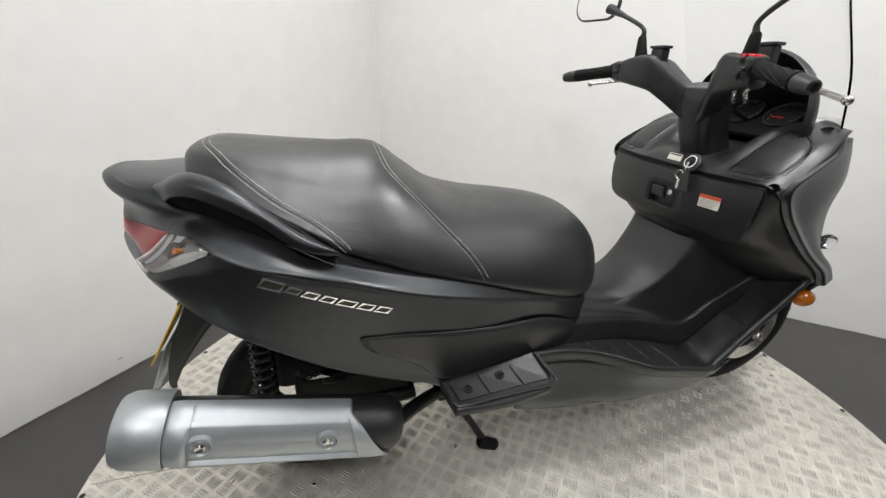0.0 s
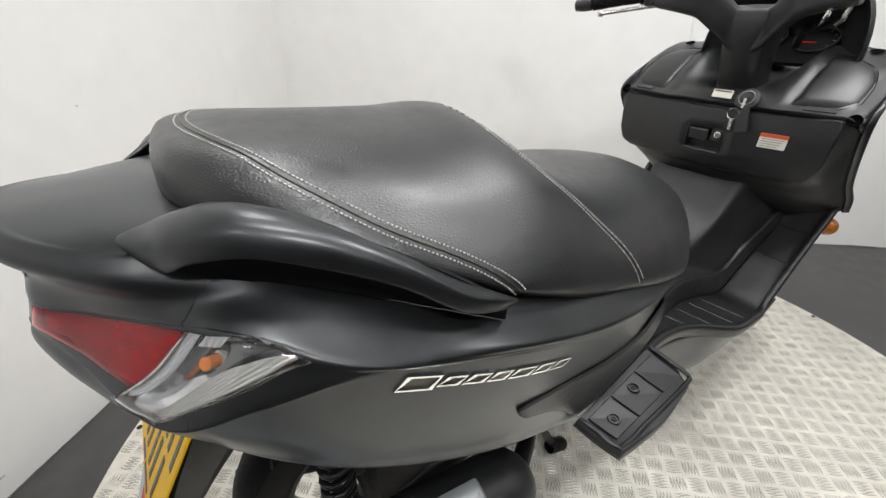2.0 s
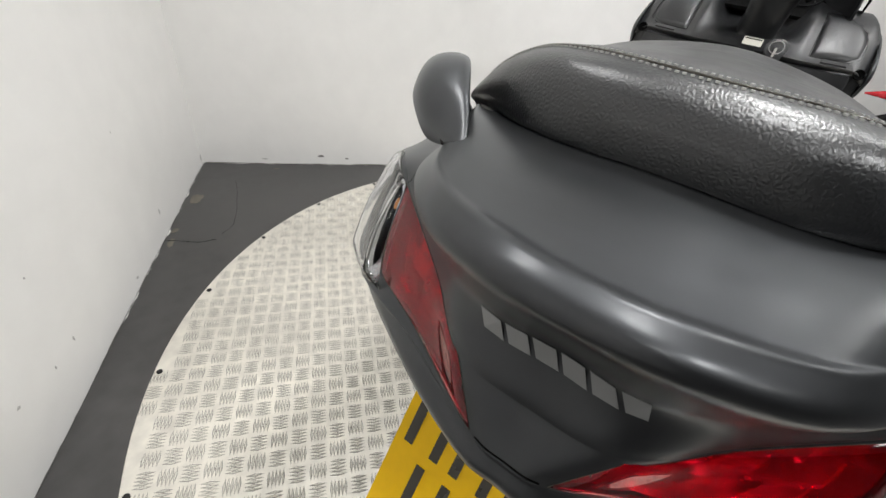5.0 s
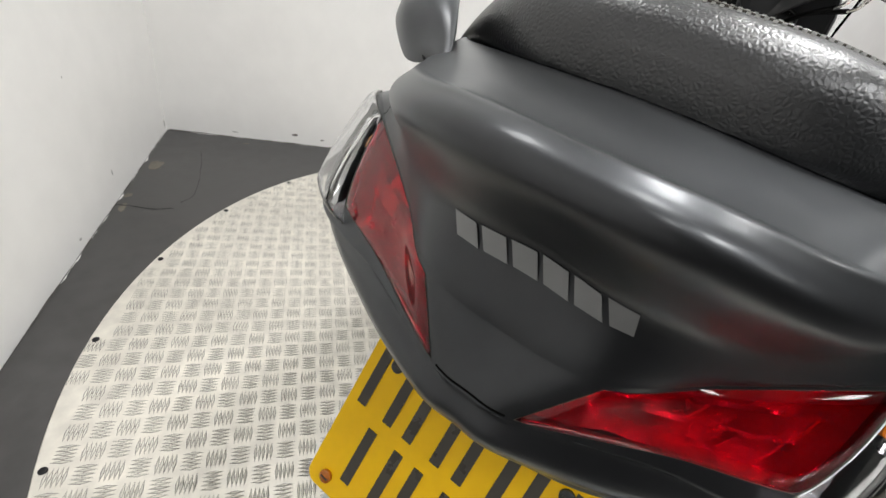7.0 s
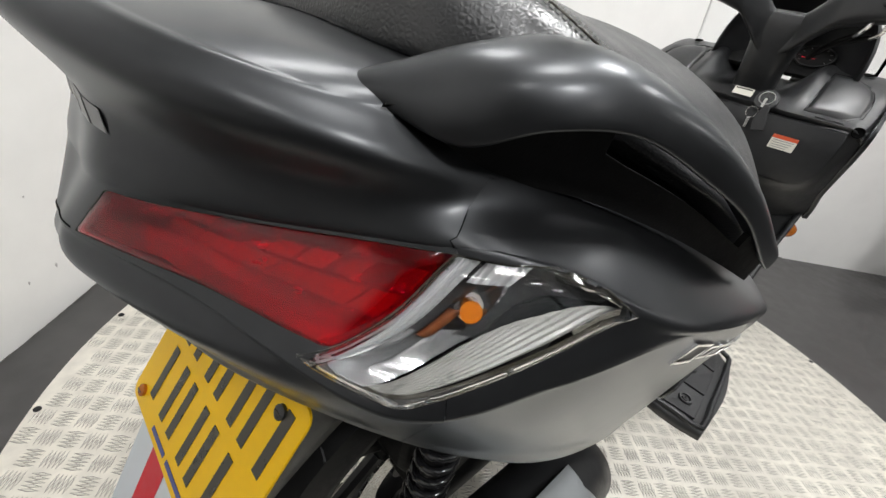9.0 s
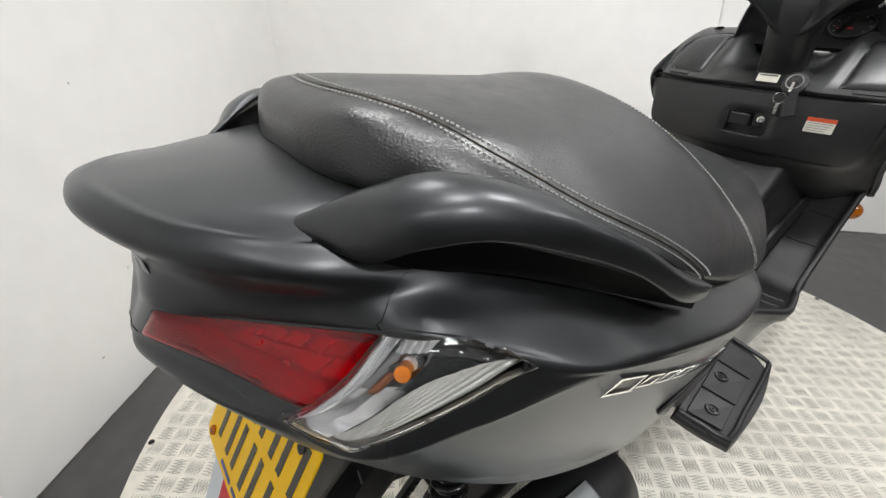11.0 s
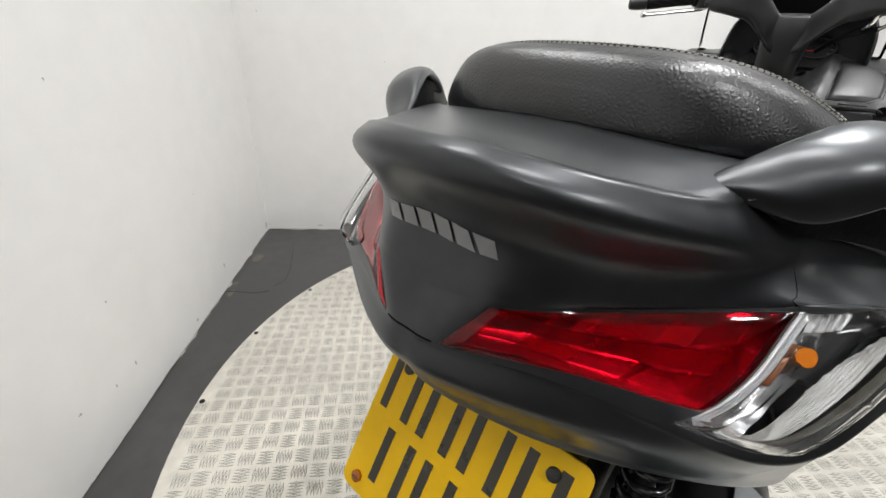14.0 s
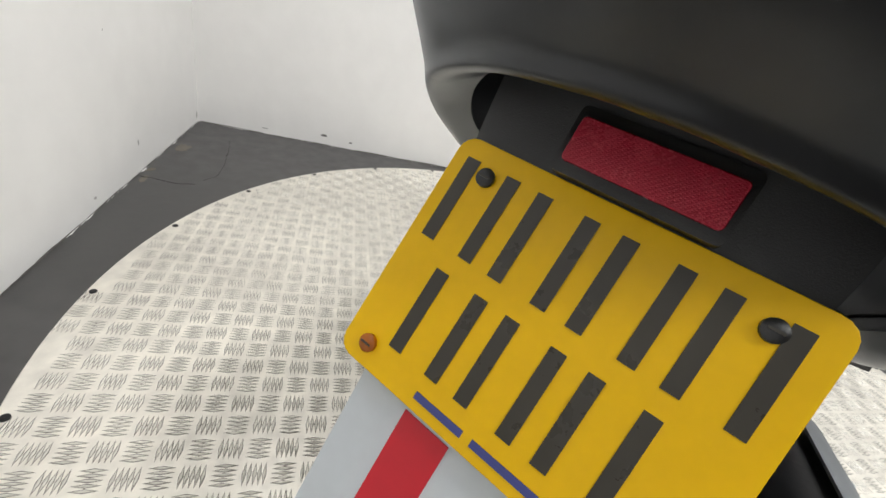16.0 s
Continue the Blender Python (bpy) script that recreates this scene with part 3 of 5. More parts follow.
def facets(s, t):
    """Four rows of tilted cells, small ones along the upper edge, between thin ledges."""
    r = 3 if t > 0.80 else 2 if t > 0.58 else 1 if t > 0.30 else 0
    pitch = (5, 8, 11, 26)[r]
    c, f = int(s * pitch), (s * pitch) % 1.0 - 0.5
    ledge = 0.003 if min(abs(t - k) for k in (0.30, 0.58, 0.80)) < 0.02 else 0.0
    tilt = TILT[r][c] * f * (0.008, 0.008, 0.008, 0.006)[r]
    return -0.005 - edge(s, t, 0.03) * 0.017 + ledge + tilt + 0.004 * t


def bezel(q, sgn):
    """A dark trim round a lamp's outline, reaching into its recess."""
    ring = [(k / 12, 0) for k in range(12)] + [(1, k / 8) for k in range(8)] + [(1 - k / 12, 1) for k in range(12)] + [(0, 1 - k / 8) for k in range(8)]
    g = []
    for h, sh in ((0.0005, 1.012), (0.0024, 1.004), (0.0020, 0.992), (-0.004, 0.985)):
        r = []
        for s, t in ring:
            p, n = at(*quad(q, 0.5 + (s - 0.5) * sh, 0.5 + (t - 0.5) * sh))
            r.append(p + n * h)
        g.append(r)
    return g if sgn > 0 else flip(g)


def bowl(s, t):
    """A smooth grey trough with two soft steps."""
    step = 0.003 * math.tanh((s - 0.33) * 22) - 0.002 * math.tanh((t - 0.22) * 20)
    return -0.004 - edge(s, t, 0.06) * 0.014 + step


def chamber(s, t):
    """The dark chamber of the bulb with its round cup."""
    d = math.hypot((s - 0.44) * 1.25, t - 0.60)
    line = 0.0025 if min(abs(t - 0.74 - 0.1 * s), abs(t - 0.87)) < 0.018 else 0.0
    return -0.004 - edge(s, t, 0.03) * 0.012 + line - 0.012 * max(0, 1 - (d / 0.22) ** 2)


def ribs(s, t):
    return -0.004 + 0.0018 * abs(math.sin(s * 80))


def comb(s, t):
    return -0.007 + 0.0022 * abs(math.sin(s * 38 + t * 9))


def flutes(s, t):
    return -0.005 + 0.0012 * abs(math.sin((s - 0.62) * 95)) - 0.003 * t


def patch(q, nx, ny, spot, height, sgn):
    """A piece of a lamp's inside: spot(u, v) gives its place on the outline."""
    g = []
    for a in range(ny + 1):
        r = []
        for b in range(nx + 1):
            s, t = spot(b / nx, a / ny)
            p, n = at(*quad(q, s, t))
            r.append(p + n * height(s, t))
        g.append(r)
    return g if sgn > 0 else flip(g)


def guide_edge(t):
    """The inner edge of the light guide, which narrows towards the tip."""
    return 0.70 - 0.06 * math.sin(math.pi * min(1, t * 1.4)) + 0.27 * t ** 2


for sgn in (1, -1):
    red = part("tail_lamp", grid_bm(lens(RED, 30, 12, bulge, sgn=sgn)), M_RED, sc, "red tail lamp lens", smooth=45, solid=0.0022)
    red.visible_shadow = False
    part("bezel", grid_bm(bezel(RED, sgn), True), M_BARS, red)
    part("reflector", grid_bm([r[1:-1] for r in lens(RED, 130, 40, facets, sgn=sgn)[1:-1]]), M_REDBOWL, red, "faceted bright reflector", smooth=20)
    clr = part("indicator", grid_bm(lens(CLR, 26, 40, bulge_clear, sgn=sgn)), M_CLEAR, sc, "smooth clear indicator lens", smooth=45, solid=0.0022)
    clr.visible_shadow = False
    part("bezel", grid_bm(bezel(CLR, sgn), True), M_BARS, clr)
    part("reflector", grid_bm(patch(CLR, 30, 30, lambda u, v: (0.01 + u * (guide_edge(v * .5) + .02), 0.01 + v * .46), bowl, sgn)), M_CUP, clr, "smooth grey reflector", smooth=50)
    part("chamber", grid_bm(patch(CLR, 40, 40, lambda u, v: (0.01 + u * .98, 0.44 + v * .55), chamber, sgn)), M_CHAMBER, clr, "dark glossy bulb chamber", smooth=50)
    part("comb", grid_bm(patch(CLR, 60, 6, lambda u, v: (0.20 + u * .30, 0.80 + v * .17), comb, sgn)), M_BOWL, clr, "pale ribbed insert", smooth=25)
    part("ribbed_band", grid_bm(patch(CLR, 14, 40, lambda u, v: (0.01 + u * .15, 0.01 + v * .97), ribs, sgn)), M_BOWL, clr, "pale ribbed band", smooth=25)
    part("light_guide", grid_bm(patch(CLR, 30, 40, lambda u, v: (guide_edge(v) + u * (.985 - guide_edge(v)), 0.01 + v * .98), flutes, sgn)), M_STRIP, clr, "fluted white light guide", smooth=25)
    c, n = at(*quad(CLR, 0.44, 0.62))
    c, n = Vector((c.x, c.y * sgn, c.z)), Vector((n.x, n.y * sgn, n.z))
    base = c - n * 0.024
    part("bulb", tube([base + n * h for h in (0, .006, .011, .0145, .016)], 0.0062, 14, 2), M_AMBER, clr, "amber bulb", smooth=60)
    part("bulb_collar", tube([base + n * h for h in (-.004, .003)], 0.0085, 14, 1), M_BOWL, clr, "metal bulb collar", smooth=60)
    # amber patch that paints the bulb's reflection into the reflector
    part("amber_reflection", grid_bm(patch(CLR, 8, 8, lambda u, v: (0.27 + u * .12, 0.42 + v * .20), lambda s, t: -0.012 - 0.5 * (s - .33) ** 2, sgn)), M_DULLAMBER, clr, "dull amber patch for the reflection of the bulb", smooth=30, solid=.001)

# upright joint between tail cowl and flank panel
for sgn in (1, -1):
    pts = [Vector((p.x, p.y * sgn, p.z)) for p in (SHELL[a][JG].lerp(SHELL[a][JG + 1], .04) for a in range(NV + 2, 4 * NV - 1))]
    part("panel_joint", tube(pts, 0.0022, 6, 1), M_HOLE, sc, smooth=60)

# joint between the upper tail panel and the lower one
for sgn in (1, -1):
    pts = []
    for k in range(12):
        p, n = at(3.98, 0.001 + 0.84 * k / 11)
        pts.append(Vector((p.x, p.y * sgn, p.z)) + Vector((n.x, n.y * sgn, n.z)) * 0.0018)
    part("panel_joint", tube(pts, 0.0007, 6, 2), M_HOLE, sc, smooth=60)

# grey lettering of the maker, as plain slanted blocks
for k in range(6):
    y0 = 0.041 - k * 0.0150
    c = []
    for dy, line in ((0, 2.0), (-0.0122, 2.01), (-0.0145, 2.27), (-0.0023, 2.26)):
        y = y0 + dy - 0.012 * (line - 2.3)
        j = abs(y) / 0.045
        p, n = at(line, min(j, 0.999))
        if y > 0:
            p, n = Vector((p.x, -p.y, p.z)), Vector((n.x, -n.y, n.z))
        c.append(p + n * 0.0023)
    part("tail_badge", slab(c, 0.0004), M_BADGE, sc, "flat grey badge block", smooth=0)
def flank_point(x, z):
    """The flank's surface point and normal at x and z."""
    i, j, step = 4.3, 6.0, 0.8
    for _ in range(60):
        q = min((((p.x - x) ** 2 + (p.z - z) ** 2, a, b) for a in (i - step, i, i + step) for b in (j - step, j, j + step) for p in (at(a, b)[0],)), key=lambda v: v[0])
        if (q[1], q[2]) == (i, j):
            step *= 0.6
        i, j = q[1], q[2]
    return at(i, j)


# the model's badge as slanted outlined blocks, the first with a long foot
BADGE_W = (.038, .0245, .0255, .0245, .032, .0275, .0265)
for k in range(7):
    w = BADGE_W[k]
    x0 = 0.318 + sum(BADGE_W[:k]) + 0.0034 * k
    h = 0.023 if k == 0 else 0.0160
    lift = 0.0 if k == 0 else -0.003

    def ring_of(inset):
        c = []
        for dx, dz in ((0.007 + inset * 1.5, h - inset), (w * .55, h - inset), (w + 0.004 - inset, h - inset), (w - 0.001 - inset * 1.2, h * .5), (w - 0.006 - inset * 1.5, inset), (w * .45, inset), (-0.006 + inset, inset), (0.001 + inset * 1.2, h * .5)):
            x = x0 + dx
            c.append(flank_point(x, 0.764 + lift - (x0 - 0.318) * 0.342 + dz - h - dx * 0.342))
        return c

    oo, ii = ring_of(0), ring_of(0.0027)
    bm = bmesh.new()
    rings = [[bm.verts.new(p + n * d) for p, n in c] for c, d in ((oo, 0.0), (oo, 0.0045), (ii, 0.0045), (ii, 0.0022))]
    for q in range(3):
        for e in range(8):
            bm.faces.new((rings[q][e], rings[q][(e + 1) % 8], rings[q + 1][(e + 1) % 8], rings[q + 1][e]))
    bd = part("flank_badge", bm, M_CHROME, sc, "raised chrome badge outline", smooth=0)
    bm = bmesh.new()
    bm.faces.new([bm.verts.new(p + n * 0.0026) for p, n in ii])
    part("badge_fill", bm, M_BARS, bd, "dark fill of the badge", smooth=0)

# seat
SX = [(.180, .045, .920, .898), (.186, .080, .936, .896), (.200, .112, .947, .893), (.225, .143, .952, .888), (.26, .174, .953, .878), (.30, .204, .951, .864), (.34, .230, .949, .849), (.38, .248, .946, .834), (.46, .276, .941, .793), (.55, .280, .937, .752), (.62, .276, .890, .722), (.70, .271, .836, .695), (.80, .263, .810, .662), (.90, .250, .799, .630), (1.0, .224, .784, .597), (1.06, .190, .760, .590), (1.10, .146, .724, .600), (1.125, .095, .684, .618), (1.138, .035, .655, .635)]
PROF = ((0, 0, 0), (.30, .01, .07), (.52, .035, .19), (.72, .10, .38), (.86, .25, .62), (.95, .52, .80), (1.0, .84, .94), (.98, 1.0, 1.0), (.90, 1.04, 1.04), (.55, 1.0, 1.0))


def seat_section(x, w, zt, zb):
    c = min(1, max(0, (x - 0.20) / 0.15)) * (1 - 0.6 * min(1, max(0, (x - 0.50) / 0.16)))
    half = [(y * w, zt - (a + (b - a) * c) * (zt - zb)) for y, a, b in PROF]
    return [Vector((x, -y, z)) for y, z in half][::-1] + [Vector((x, y, z)) for y, z in half[1:]]


SEAT = net([seat_section(*s) for s in SX], 5, 6)
seat = part("seat", grid_bm(SEAT, False, True), M_SEAT, sc, "black grained vinyl seat with grey double stitching", smooth=60)

# black filler under the rear of the seat, added for the gap's shade
loop = [(.46, .240), (.38, .205), (.30, .160), (.245, .115), (.215, .06), (.208, 0)]
rise = [.798, .842, .881, .895, .900, .902]
rise = rise + rise[-2::-1]
loop = [(x, -y) for x, y in loop] + [(x, y) for x, y in loop[-2::-1]]
part("seat_gap_fill", grid_bm([[Vector((x, y, h - d)) for (x, y), h in zip(loop, rise)] for d in (.10, 0)]), M_HOLE, sc, "black filler in the gap under the seat", solid=.004)

# stitched seams
tree = BVHTree.FromPolygons([p[:] for r in SEAT for p in r], [(i * len(SEAT[0]) + j, i * len(SEAT[0]) + j + 1, (i + 1) * len(SEAT[0]) + j + 1, (i + 1) * len(SEAT[0]) + j) for i in range(len(SEAT) - 1) for j in range(len(SEAT[0]) - 1)])


def seam(name, half, both, gap=0.006):
    pts = [(x, -y, z) for x, y, z in half]
    if both:
        pts = pts[:0:-1] + [(x, y, z) for x, y, z in half]
    C = spline(pts, 40)
    P = [tree.find_nearest(c)[:2] for c in C]
    for k, (p, n) in enumerate(P):
        if n.dot(p - Vector((0.6, 0, 0.6))) < 0:
            P[k] = (p, -n)
    for turn in range(3):
        Q = [P[max(0, k - 14):k + 15] for k in range(len(P))]
        P = [(sum((p for p, n in w), Vector()) / len(w), sum((n for p, n in w), Vector()).normalized()) for w in Q]
        P = [(tree.find_nearest(p)[0], n) for p, n in P]
    bm, groove = bmesh.new(), []
    acc, dash = 0.0, []
    for line in (-1, 1):
        run, dash = 0.0, []
        for k in range(1, len(P) - 1):
            p, n = P[k]
            t = (P[k + 1][0] - P[k - 1][0])
            step = (p - P[k - 1][0]).length
            side = n.cross(t).normalized()
            q = p + side * (gap * line) + n * 0.0006
            run += step
            if run % 0.0046 < 0.0034:
                dash.append(q)
            elif dash:
                if len(dash) > 1:
                    add_tube(bm, dash, 0.0009)
                dash = []
    for k in range(1, len(P) - 1, 2):
        groove.append(P[k][0] + P[k][1] * 0.0002)
    part(name, bm, M_THREAD, seat, "grey double row of stitching", smooth=0)["kind"] = "stuff"
    part("seam_welt", tube(groove, 0.0011, 6, 1), M_BARS, seat, "dark seam welt", smooth=60)


def add_tube(bm, C, r):
    prev = None
    for i, c in enumerate(C):
        t = (C[min(i + 1, len(C) - 1)] - C[max(i - 1, 0)]).normalized()
        u = t.orthogonal().normalized()
        v = t.cross(u)
        ring = [bm.verts.new(c + (u * math.cos(a) + v * math.sin(a)) * r) for a in (0, 1.571, 3.142, 4.712)]
        if prev:
            for j in range(4):
                bm.faces.new((prev[j], prev[(j + 1) % 4], ring[(j + 1) % 4], ring[j]))
        prev = ring


SEAM_REAR = ((.216, 0, .952), (.222, .045, .948), (.236, .086, .938), (.254, .113, .925), (.274, .140, .913), (.295, .163, .902), (.318, .187, .891), (.340, .208, .881), (.366, .230, .869), (.403, .249, .850), (.440, .267, .824), (.462, .277, .803), (.471, .280, .788))
SEAM_MID = ((.553, 0, .937), (.556, .081, .927), (.560, .134, .910), (.576, .161, .887), (.601, .184, .864), (.627, .206, .839), (.655, .226, .811), (.687, .243, .777), (.721, .257, .735), (.749, .268, .682))
seam("stitching", SEAM_REAR, True)
seam("stitching", SEAM_MID, True, 0.005)

# grab rails
# inner and outer edge of the rail from its broad rear end to its front foot
RI = [(.136, .1195, .8835), (.146, .121, .8885), (.163, .131, .8965), (.188, .148, .908), (.225, .172, .917), (.28, .205, .902), (.335, .238, .868), (.39, .263, .832), (.435, .277, .805), (.452, .283, .795)]
RO = [(.137, .122, .8825), (.147, .138, .8775), (.168, .172, .869), (.190, .203, .886), (.230, .226, .889), (.285, .249, .870), (.335, .271, .847), (.385, .289, .811), (.425, .293, .797), (.452, .289, .791)]
RAIL_TOP = ((0, 0), (.015, .22), (.06, .42), (.16, .66), (.30, .88), (.42, .99), (.52, 1.04), (.61, 1.03), (.69, .96), (.77, .82), (.86, .56), (.94, .26), (.985, .06), (1, -.04))
RAIL_UNDER = ((.985, -.14), (.94, -.16), (.8, .10), (.6, .22), (.4, .16), (.2, -.10), (.06, -.28), (.012, -.16))
RH = [.001, .0045, .0095, .0125, .014, .0145, .0135, .012, .010, .006]


def rail(sgn):
    I, O = ([Vector((p.x, -p.y * sgn, p.z)) for p in spline(c, 6)] for c in (RI, RO))
    g = []
    for k, (a, b) in enumerate(zip(I, O)):
        t = (I[min(k + 1, len(I) - 1)] + O[min(k + 1, len(I) - 1)] - I[max(k - 1, 0)] - O[max(k - 1, 0)]).normalized()
        d = b - a
        up = d.cross(t).normalized()
        if up.z < 0:
            up = -up
        h = float(np.interp(k / 6, range(10), RH))
        r = [a.lerp(b, f) + up * (h * e) for f, e in RAIL_TOP] + [a.lerp(b, f) + up * (h * e) for f, e in RAIL_UNDER]
        g.append(r)
    return grid_bm(g, True, True)


for sgn in (1, -1):
    rl = part("grab_rail", rail(sgn), M_BLACK, sc, "curved satin black passenger grab rail", smooth=70)
    lo = spline([(x, -y * sgn, z) for x, y, z in ((.140, .122, .866), (.19, .160, .848), (.25, .192, .842), (.32, .232, .822), (.39, .262, .795), (.445, .282, .772))], 8)
    hi = spline([(x, -y * sgn, z) for x, y, z in ((.148, .140, .880), (.19, .176, .894), (.25, .196, .906), (.32, .236, .880), (.39, .268, .838), (.445, .284, .795))], 8)
    bm = bmesh.new()
    n = len(lo)
    V = [[bm.verts.new(a.lerp(b, t)) for t in (0, .20, .42 + .05 * max(0, abs(k - 25) - 6) / 3, .93 - .12 * max(0, abs(k - 25) - 3) / 5, 1)] for k, (a, b) in enumerate(zip(lo, hi))]
    for i in range(n - 1):
        for j in range(4):
            if 17 <= i < 33 and j == 2:
                continue
            bm.faces.new((V[i][j], V[i + 1][j], V[i + 1][j + 1], V[i][j + 1]))
    # rubber black on plastic puts the shade under the rail into the colour
    part("rail_bracket", bm, M_RUBBER, rl, "black bracket with a long slot", solid=0.005, split=True)

# ---- the scooter: rear end below the tail ----
PT, PB = Vector((0.131, -0.0045, 0.641)), Vector((0.043, -0.0045, 0.492))
PM = basis((PT + PB) / 2, (0, -1, 0), PT - PB)
if PM.col[2].x > 0:
    PM = PM @ Matrix.Diagonal((-1, 1, -1, 1))
pl = part("number_plate", plate_on(PM, rounded(.236, .176, .012), .003), M_YELLOW, sc, "yellow number plate with rows of dark bars", bevel=.0006)


def on_plate(x, y, w, h, z=.0008, d=.0006):
    return plate_on(PM @ Matrix.Translation((x, y, z)), [(w / 2, h / 2), (-w / 2, h / 2), (-w / 2, -h / 2), (w / 2, -h / 2)], d)


for rowy, n, step, first in ((.043, 4, .056, -.086), (-.033, 3, .056, -.062)):
    for k in range(n):
        for dx in (-.016, .016):
            part("bar", on_plate((first + step * k + dx), rowy, .0105, .062), M_BARS, pl, smooth=0)
for x, w in ((-.030, .038), (.022, .052)):
    part("small_bar", on_plate(x, -.078, w, .005), mat("blue_print", (.05, .06, .25), .4), pl, smooth=0)
for x, y, m in ((-.0875, .066, M_PLAST), (.0875, .066, M_PLAST), (-.097, -.072, M_AMBER)):
    c = PM @ Vector((x, y, 0))
    nn = PM.to_3x3() @ Vector((0, 0, 1))
    bm = lathe([(0, .0065), (.003, .0065), (.0045, .004), (.0045, 0)], c, nn, 16)
    part("screw_cap", bm, m, pl)
    part("slot", box(0, 0, .0046, .008, .0014, .0012, m=Matrix.Translation(c) @ PM.to_3x3().to_4x4()), M_BARS, pl, smooth=0)

# learner plate hung below, leaning the same way
LM = PM @ Matrix.Translation((-.006, -.150, -.020)) @ Matrix.Rotation(radians(7), 4, "X")
lp = part("learner_plate", plate_on(LM, rounded(.178, .178, .006), .002), M_WHITE, sc, "white plate with a red letter shape")
part("red_stroke", plate_on(LM @ Matrix.Translation((-.028, .0, .0008)), [(.019, .055), (-.019, .055), (-.019, -.055), (.019, -.055)], .0006), M_SIGNRED, lp, smooth=0)
part("red_stroke", plate_on(LM @ Matrix.Translation((.028, -.038, .0009)), [(.037, .017), (-.037, .017), (-.037, -.017), (.037, -.017)], .0006), M_SIGNRED, lp, smooth=0)

# rear mudguard and plate carrier
g = []
for x0, z0, w, d in ((.150, .715, .105, .11), (.142, .665, .108, .12), (.118, .61, .102, .11), (.090, .555, .095, .085), (.066, .50, .088, .065), (.048, .445, .082, .045), (.040, .405, .076, .03), (.040, .39, .07, .012)):
    g.append([Vector((x0 + d, w, z0 + .015)), Vector((x0 + .02, w, z0)), Vector((x0 + .008, w * .93, z0)), Vector((x0 + .004, 0, z0 + .001)), Vector((x0 + .008, -w * .93, z0)), Vector((x0 + .02, -w, z0)), Vector((x0 + d, -w, z0 + .015))])
mg = part("rear_mudguard", grid_bm(net(g, 3, 4)), M_PLAST, sc, "matt black plastic mudguard", solid=.004)
RMx = basis(Vector((.131, -.003, .667)), (0, -1, 0), Vector((.014, 0, .03)))
if RMx.col[2].x > 0:
    RMx = RMx @ Matrix.Diagonal((-1, 1, -1, 1))
part("reflector_frame", plate_on(RMx, rounded(.1, .042, .004), .012), M_PLAST, mg, smooth=0)
rf = part("reflector", plate_on(RMx @ Matrix.Translation((0, 0, .003)), rounded(.092, .028, .003), .004), M_REFL, mg, "rectangular red reflector", bevel=.0006)

# exhaust
AX = Vector((1, 0, -.225)).normalized()
UP = (Vector((0, 0, 1)) - AX * AX.z).normalized()
OUT = Vector((0, -1, 0))
E0 = Vector((.033, -.243, .446))


def ring(a, r, start, stop, n, bulge=1.0):
    return [E0 + AX * a + OUT * (r * math.cos(t) * bulge) + UP * (r * math.sin(t)) for t in (radians(start + (stop - start) * k / n) for k in range(n + 1))]


ex = part("exhaust", lathe([(.05, 0), (.05, .060), (.485, .062), (.515, .060), (.535, .045), (.54, .02), (.54, 0)], E0, AX, 40), M_PLAST, sc, "black muffler can under a silver cover")
prof = [(.075, .062), (.078, .068), (.095, .071), (.110, .071), (.116, .071), (.124, .071), (.20, .071), (.30, .071), (.40, .071), (.444, .071), (.452, .071), (.47, .071), (.495, .070), (.520, .067)]
g = []
for k, (a, r) in enumerate(prof):
    rr = []
    for q in range(57):
        th = -80 + 168 * q / 56
        sh = 0.0 if a < .40 else (a - .40) / .12 * .105 * min(1.0, max(0.0, (th + 48) / 110))
        rad = r - (0.0085 * min(1.0, max(0.0, (46 - th) / 30)) if (th > -24 and .113 < a < .448) else 0.0)
        t = radians(th)
        rr.append(E0 + AX * (a - sh) + OUT * (rad * math.cos(t)) + UP * (rad * math.sin(t)))
    g.append(rr)
g = net(g, 2, 4)
cov = part("muffler_cover", grid_bm(g), M_SILVER, ex, "silver painted heat cover with a pressed panel", smooth=40, solid=.003, split=True)
for a in (.137, .369):
    o = E0 + AX * a + OUT * .0635 + UP * .020
    part("bolt_washer", lathe([(-.004, .0225), (.0060, .0225), (.0078, .0200), (.0040, .0175), (.0036, .0145), (.006, .0132), (.006, 0)], o, OUT, 24), M_SILVER, cov)
    part("bolt", lathe([(.004, .011), (.009, .0104), (.0115, .0075), (.010, .004), (.010, 0)], o, OUT, 18), M_STEEL, cov)
part("muffler_cap", lathe([(-.006, .028), (-.012, .034), (-.014, .050), (-.010, .063), (.004, .0705), (.03, .073), (.068, .074), (.074, .072), (.074, .05)], E0, AX, 40), M_SILVER, ex, "silver rounded end cap")
part("tail_pipe", lathe([(-.018, .016), (-.018, .019), (.03, .019), (.03, .016)], E0 - UP * .01, AX, 20), M_DARKMET, ex)
part("header_pipe", tube([E0 + AX * .53, (.62, -.20, .33), (.70, -.13, .29), (.80, -.08, .27)], .017, 12), M_DARKMET, ex)


